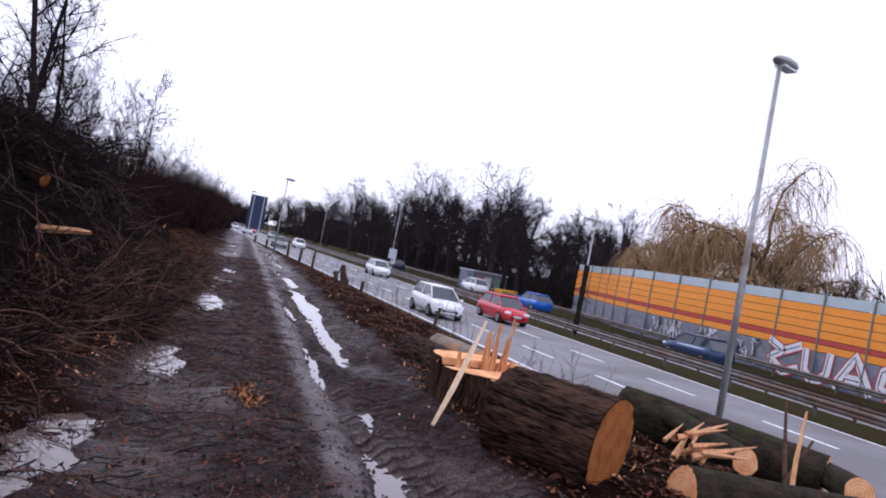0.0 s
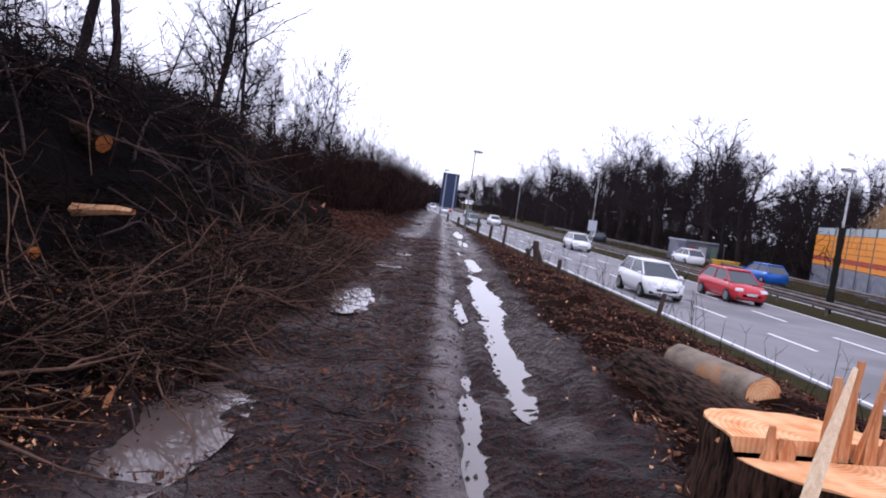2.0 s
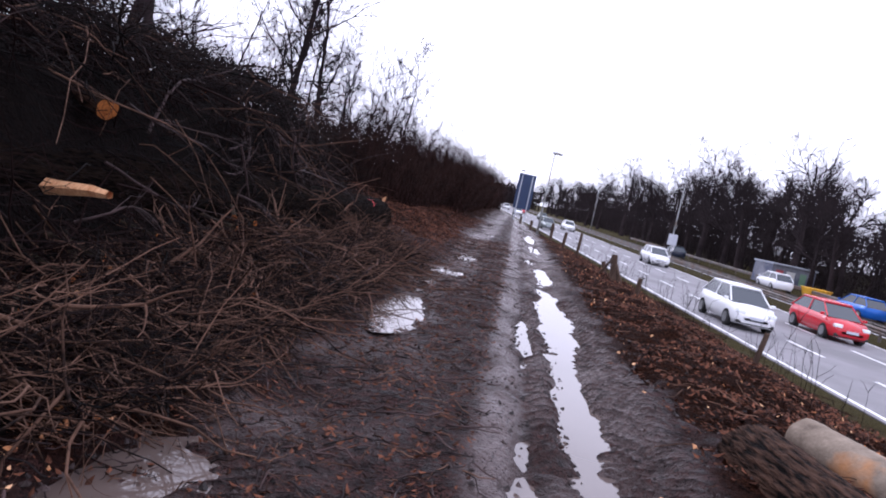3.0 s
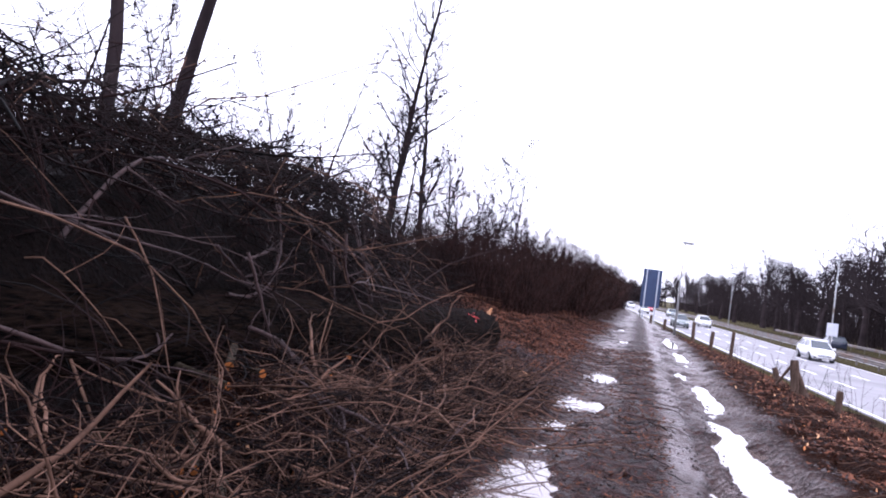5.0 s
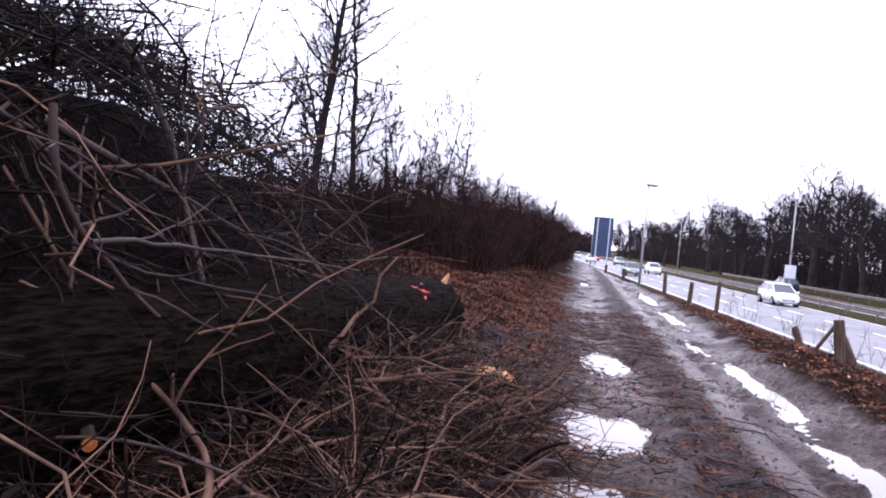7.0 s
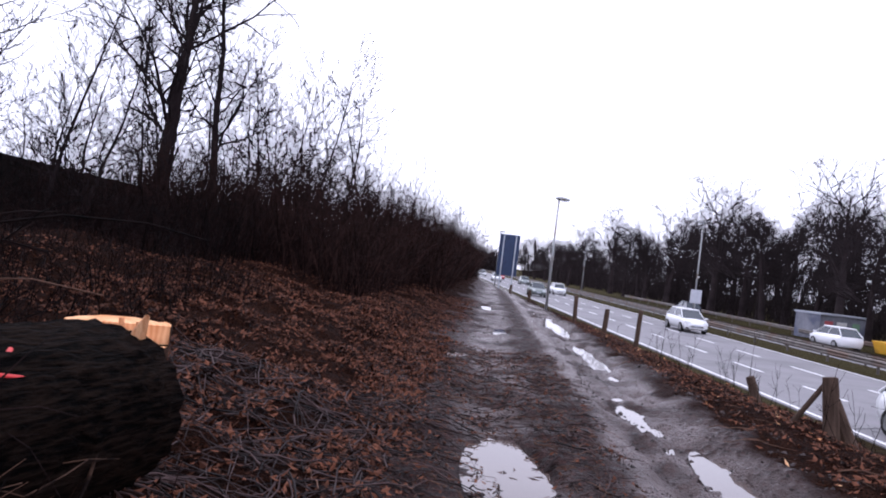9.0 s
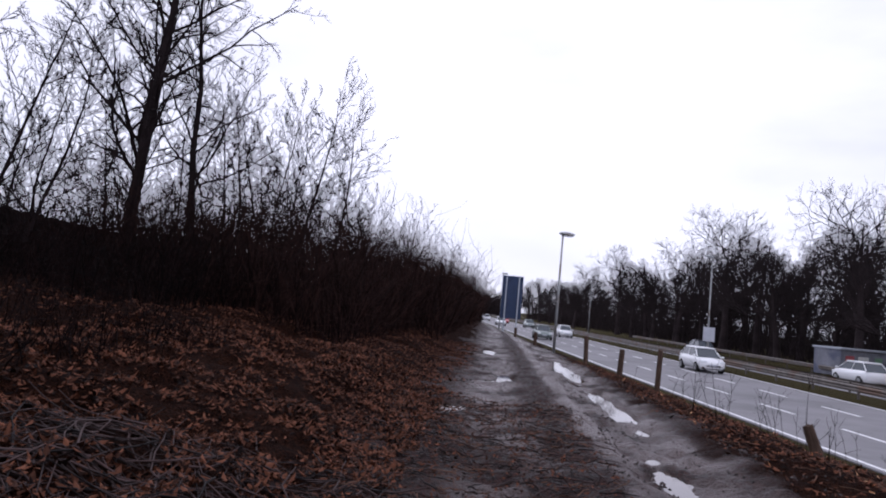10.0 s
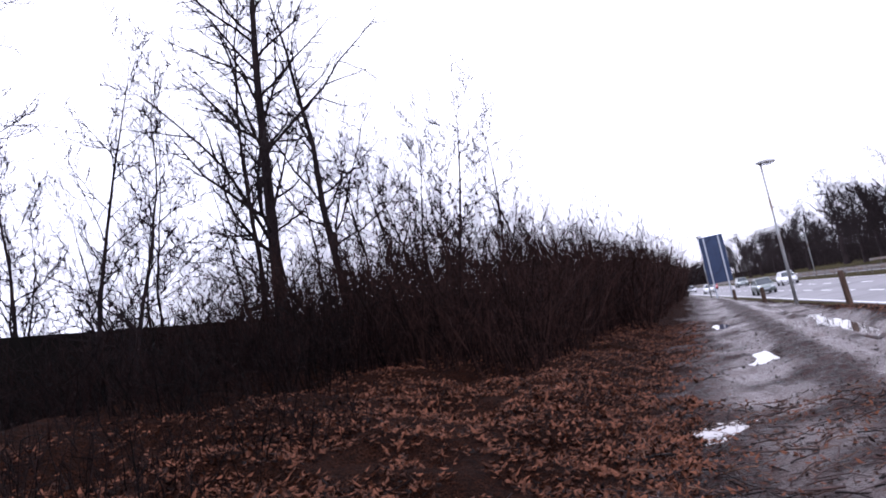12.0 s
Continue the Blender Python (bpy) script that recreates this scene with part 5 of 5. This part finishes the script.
scatter_leaves("wood_chips", 1300, 74, under_heap_foot, 0.02, SPLIT, "pale torn wood chips at the foot of the brush heap", "wood chips", 0.6)
scatter_leaves("wood_chips", 420, 75, lambda rng, n: (rng.normal(4.3, 0.8, n), rng.normal(7.6, 1.3, n)), 0.018, SPLIT, "pale torn wood chips around the stump", "wood chips", 0.6)
ground_twigs("twigs", 750, 84, lambda rng, n: (lambda y: (rng.uniform(-3.4, -0.9, n) + SLANT * y, y))(rng.uniform(22, 26.5, n)), 0.9, 0.0065, BOUGH, "thin cut branches lying on the leafy bank")

scatter_leaves("wood_chips", 170, 79, lambda rng, n: (lambda y: (rng.uniform(-2.3, -1.0, n) + SLANT * y, y))(rng.uniform(8.5, 14.5, n)), 0.042, CHIP, "large pale torn wood chips at the foot of the brush heap", "wood chips", 0.7)

# sawdust by the fallen trunk
def sawdust(x, y, r, h, seed, label):
    rng = np.random.default_rng(seed)
    v, f = [(0, 0, h)], []
    for k in range(1, 6):
        for j in range(20):
            a = j * math.pi / 10
            q = r * k / 5 * (1 + 0.18 * math.sin(3 * a + seed) + rng.normal(0, 0.04))
            v.append((q * math.cos(a), q * math.sin(a) * 1.3, h * (1 - (k / 5) ** 1.5) + rng.normal(0, 0.008) - (0.05 if k == 5 else 0)))
    for j in range(20):
        f.append((0, 1 + j, 1 + (j + 1) % 20))
        for k in range(4):
            a, b = 1 + k * 20 + j, 1 + k * 20 + (j + 1) % 20
            f.append((a, a + 20, b + 20, b))
    ob = mesh_object("sawdust_mound", v, f, SAWDUST, smooth=True)
    ob.location = (x, y, gz(x, y) + 0.02)
    tagged(ob, label, "sawdust")


SAWDUST = material("sawdust", (0.30, 0.12, 0.045), (0.62, 0.32, 0.14), 0.95, 12, 0.8, 60)
sawdust(0.08, 22.3, 0.38, 0.10, 1, "orange sawdust patch beside the fallen trunk")
scatter_leaves("wood_chips", 130, 76, lambda rng, n: (rng.normal(0.95, 0.08, n), rng.normal(7.4, 0.22, n)), 0.028, CHIP, "small pile of orange bark chips on the track", "wood chips", 0.8)


# ---- spray paint on the wall's concrete base ----
def ribbon(name, pts, width, mat, parent, off):
    """A flat painted stroke on the wall; points are along the wall and up."""
    q = np.array(pts, float)
    d = np.gradient(q, axis=0)
    d /= np.linalg.norm(d, axis=1)[:, None] + 1e-9
    nrm = np.stack([-d[:, 1], d[:, 0]], -1) * width / 2
    v = [(-off, a, b) for a, b in np.concatenate([q + nrm, q - nrm])]
    n = len(q)
    return mesh_object(name, v, [(i, i + 1, n + i + 1, n + i) for i in range(n - 1)], mat, parent)


SPRAY_WHITE = material("white_spray", (0.55, 0.56, 0.60), (0.78, 0.78, 0.80), 0.7, 4, 0, 20)
SPRAY_BLACK = material("black_spray", (0.015, 0.012, 0.02), (0.04, 0.035, 0.05), 0.7, 4, 0, 20)
SPRAY_RED = material("red_spray", (0.40, 0.03, 0.04), (0.5, 0.06, 0.05), 0.7, 4, 0, 20)
GRAFFITI = empty("graffiti", (33.0, 0, ROAD_Z + 0.1))
tagged(GRAFFITI, "white and black spray-painted graffiti on the wall base", "graffiti")
rng = np.random.default_rng(5)
for k, (y0, y1, strokes) in enumerate((
        (25.4, 27.6, [[(0, 0.1), (0.5, 1.95), (1, 0.1)], [(0.3, 0.75), (0.72, 0.75)]]),
        (28.0, 29.6, [[(0, 1.8), (0.05, 0.7), (0.3, 0.25), (0.7, 0.25), (0.95, 0.7), (1, 1.8)]]),
        (23.2, 25.0, [[(1, 1.7), (0.5, 1.95), (0.05, 1.5), (0.0, 0.7), (0.4, 0.2), (0.95, 0.4), (1, 1.0), (0.6, 1.0)]]),
        (29.9, 32.2, [[(0.0, 1.9), (0.5, 1.4), (0.1, 0.9), (0.55, 0.2), (1.0, 0.6)], [(0.5, 1.4), (1.0, 1.9)]]))):
    for line in strokes:
        pts = [(y1 - (y1 - y0) * a, b) for a, b in line]
        fine = [tuple(np.array(pts[i]) + (np.array(pts[i + 1]) - np.array(pts[i])) * q / 4) for i in range(len(pts) - 1) for q in range(4)] + [pts[-1]]
        ribbon("red_outline", fine, 0.60, SPRAY_RED, GRAFFITI, 0.094 + 0.004 * k)
        ribbon("white_letter", fine, 0.44, SPRAY_WHITE, GRAFFITI, 0.098 + 0.004 * k)
        ribbon("black_line", [(a + 0.09, b - 0.05) for a, b in fine], 0.06, SPRAY_BLACK, GRAFFITI, 0.102 + 0.004 * k)
for k in range(46):
    y0 = rng.uniform(36.5, 43.5) if k < 34 else rng.uniform(32.6, 34.6)
    b0 = rng.uniform(0.35, 1.3)
    pts = [(y0, b0)]
    for _ in range(7):
        pts.append((pts[-1][0] + rng.normal(0, 0.16), float(np.clip(pts[-1][1] + rng.normal(0, 0.28), 0.2, 1.65))))
    ribbon("tag_stroke", pts, rng.uniform(0.05, 0.13), SPRAY_WHITE if k % 3 else SPRAY_BLACK, GRAFFITI, 0.094 + 0.0012 * k)

spike = fast_mesh("torn_spike", *tubes([(np.array([(-0.50, 22.68, 0.88), (-0.46, 22.66, 1.02), (-0.40, 22.62, 1.14)]), np.array([0.05, 0.045, 0.012]))], 5), SPLIT, smooth=False)
tagged(spike, "pale torn spike of wood on the felled trunk's end", "splinter")
# red paint mark on the fallen trunk
mark = empty("paint_mark", (-0.62, 21.6, 0.95))
PAINT_RED = material("red_marking_paint", (0.55, 0.02, 0.02), (0.65, 0.05, 0.04), 0.6, 4, 0, 20)
for a, b in (((-0.02, -0.25, 0.10), (0.16, 0.2, 0.0)), ((0.14, -0.2, -0.02), (0.02, 0.22, 0.10)), ((0.2, 0.0, -0.12), (0.16, 0.35, -0.05))):
    fast_mesh("stroke", *tubes([(np.array([a, b]), np.array([0.013, 0.011]))], 6), PAINT_RED, mark)
tagged(mark, "red sprayed felling mark on the fallen trunk", "paint mark")


# ---- torn wood and sticks round the logs ----
rng = np.random.default_rng(9)
torn = empty("torn_wood", (4.95, 5.7, 0.15))
for k in range(14):
    a = rng.uniform(-0.9, 0.9)
    st = np.array([rng.uniform(-0.15, 0.15), rng.uniform(-0.15, 0.15), 0.1 + 0.02 * k])
    en = st + np.array([0.55 * math.cos(a), 0.55 * math.sin(a), rng.uniform(0.0, 0.25)]) * rng.uniform(0.6, 1.1)
    fast_mesh("shard", *tubes([(np.array([st, (st + en) / 2, en]), np.array([0.032, 0.024, 0.004]) * rng.uniform(0.6, 1.3))], 5), SPLIT, torn, smooth=False)
tagged(torn, "torn pale heartwood shards beside the thick log", "splintered wood")
for x, y, dx, dy, h, mat, label in ((6.1, 5.4, 0.35, 0.3, 0.95, SPLIT, "pale split stake leaning on the logs"), (6.0, 5.5, 0.5, 0.1, 0.7, TWIG_PALE, "reddish stick leaning on the logs"), (6.6, 5.9, 0.2, 0.4, 1.0, TWIG_PALE, "thin bent stick among the logs")):
    line = np.array([(x, y, gz(x, y)), (x + dx * 0.45, y + dy * 0.5, gz(x, y) + h * 0.5), (x + dx, y + dy, gz(x, y) + h)])
    tagged(fast_mesh("leaning_stick", *tubes([(line, np.array([0.03, 0.025, 0.012]))], 5), mat), label, "stick")


def verge_stems(count, seed):
    rng = np.random.default_rng(seed)
    paths = []
    for _ in range(count):
        y = rng.uniform(9, 40)
        x = rng.uniform(5.6, 9.2)
        h = rng.uniform(0.3, 1.1)
        q = bent(rng, (x, y, gz(x, y) - 0.03), (rng.normal(0, 0.15), rng.normal(0, 0.15), 1), h, 5, 0.1)
        paths.append((q, np.linspace(0.006, 0.003, 6)))
        for _ in range(3):
            i = rng.integers(2, 6)
            paths.append((bent(rng, q[i], rng.normal(0, 0.5, 3) + (0, 0, 0.8), h * 0.35, 3, 0.15), np.linspace(0.004, 0.002, 4)))
    tagged(fast_mesh("verge_stem", *tubes(paths, 3), TWIG), "thin dry stems standing on the verge", "dry stems", kind="stuff")


verge_stems(120, 15)


# ---- clods of mud thrown up along the ruts ----
def clods(count, seed, place, size, mat, label):
    rng = np.random.default_rng(seed)
    x, y = place(rng, count)
    z = gzs(x, y)
    s = size * rng.uniform(0.4, 1.6, count) ** 1.3
    ang = rng.uniform(0, 2 * np.pi, count)
    v = np.zeros((count, 6, 3))
    for k in range(5):
        a = ang + k * 2 * np.pi / 5
        w = s * rng.uniform(0.7, 1.3, count)
        v[:, k] = np.stack([x + w * np.cos(a), y + w * np.sin(a), z - 0.012], -1)
    v[:, 5] = np.stack([x + s * rng.normal(0, 0.3, count), y + s * rng.normal(0, 0.3, count), z + s * rng.uniform(0.3, 0.8, count)], -1)
    base = np.arange(count)[:, None, None] * 6
    tri = np.array([[k, (k + 1) % 5, 5] for k in range(5)])[None]
    tagged(fast_mesh("mud_clod", v.reshape(-1, 3), (base + tri).reshape(-1, 3), mat, smooth=False), label, "mud clods", kind="stuff")


def along_ruts(rng, n):
    y = 3 + 40 * rng.random(n) ** 1.5
    c = rng.choice([1.5, 2.4, 2.8, 0.4, -0.9, 0.0, 0.8], n)
    return c + rng.normal(0, 0.22, n) + SLANT * y, y


CLOD = material("mud_clod", (0.010, 0.006, 0.005), (0.055, 0.037, 0.034), 0.5, 4, 0.6, 60, spec=0.25, per_island=True)
clods(16000, 16, along_ruts, 0.017, CLOD, "dark clods of mud along the ruts")

scatter_leaves("wood_chips", 900, 78, on_verge, 0.024, SPLIT, "pale torn wood chips among the leaves of the verge", "wood chips", 0.7)
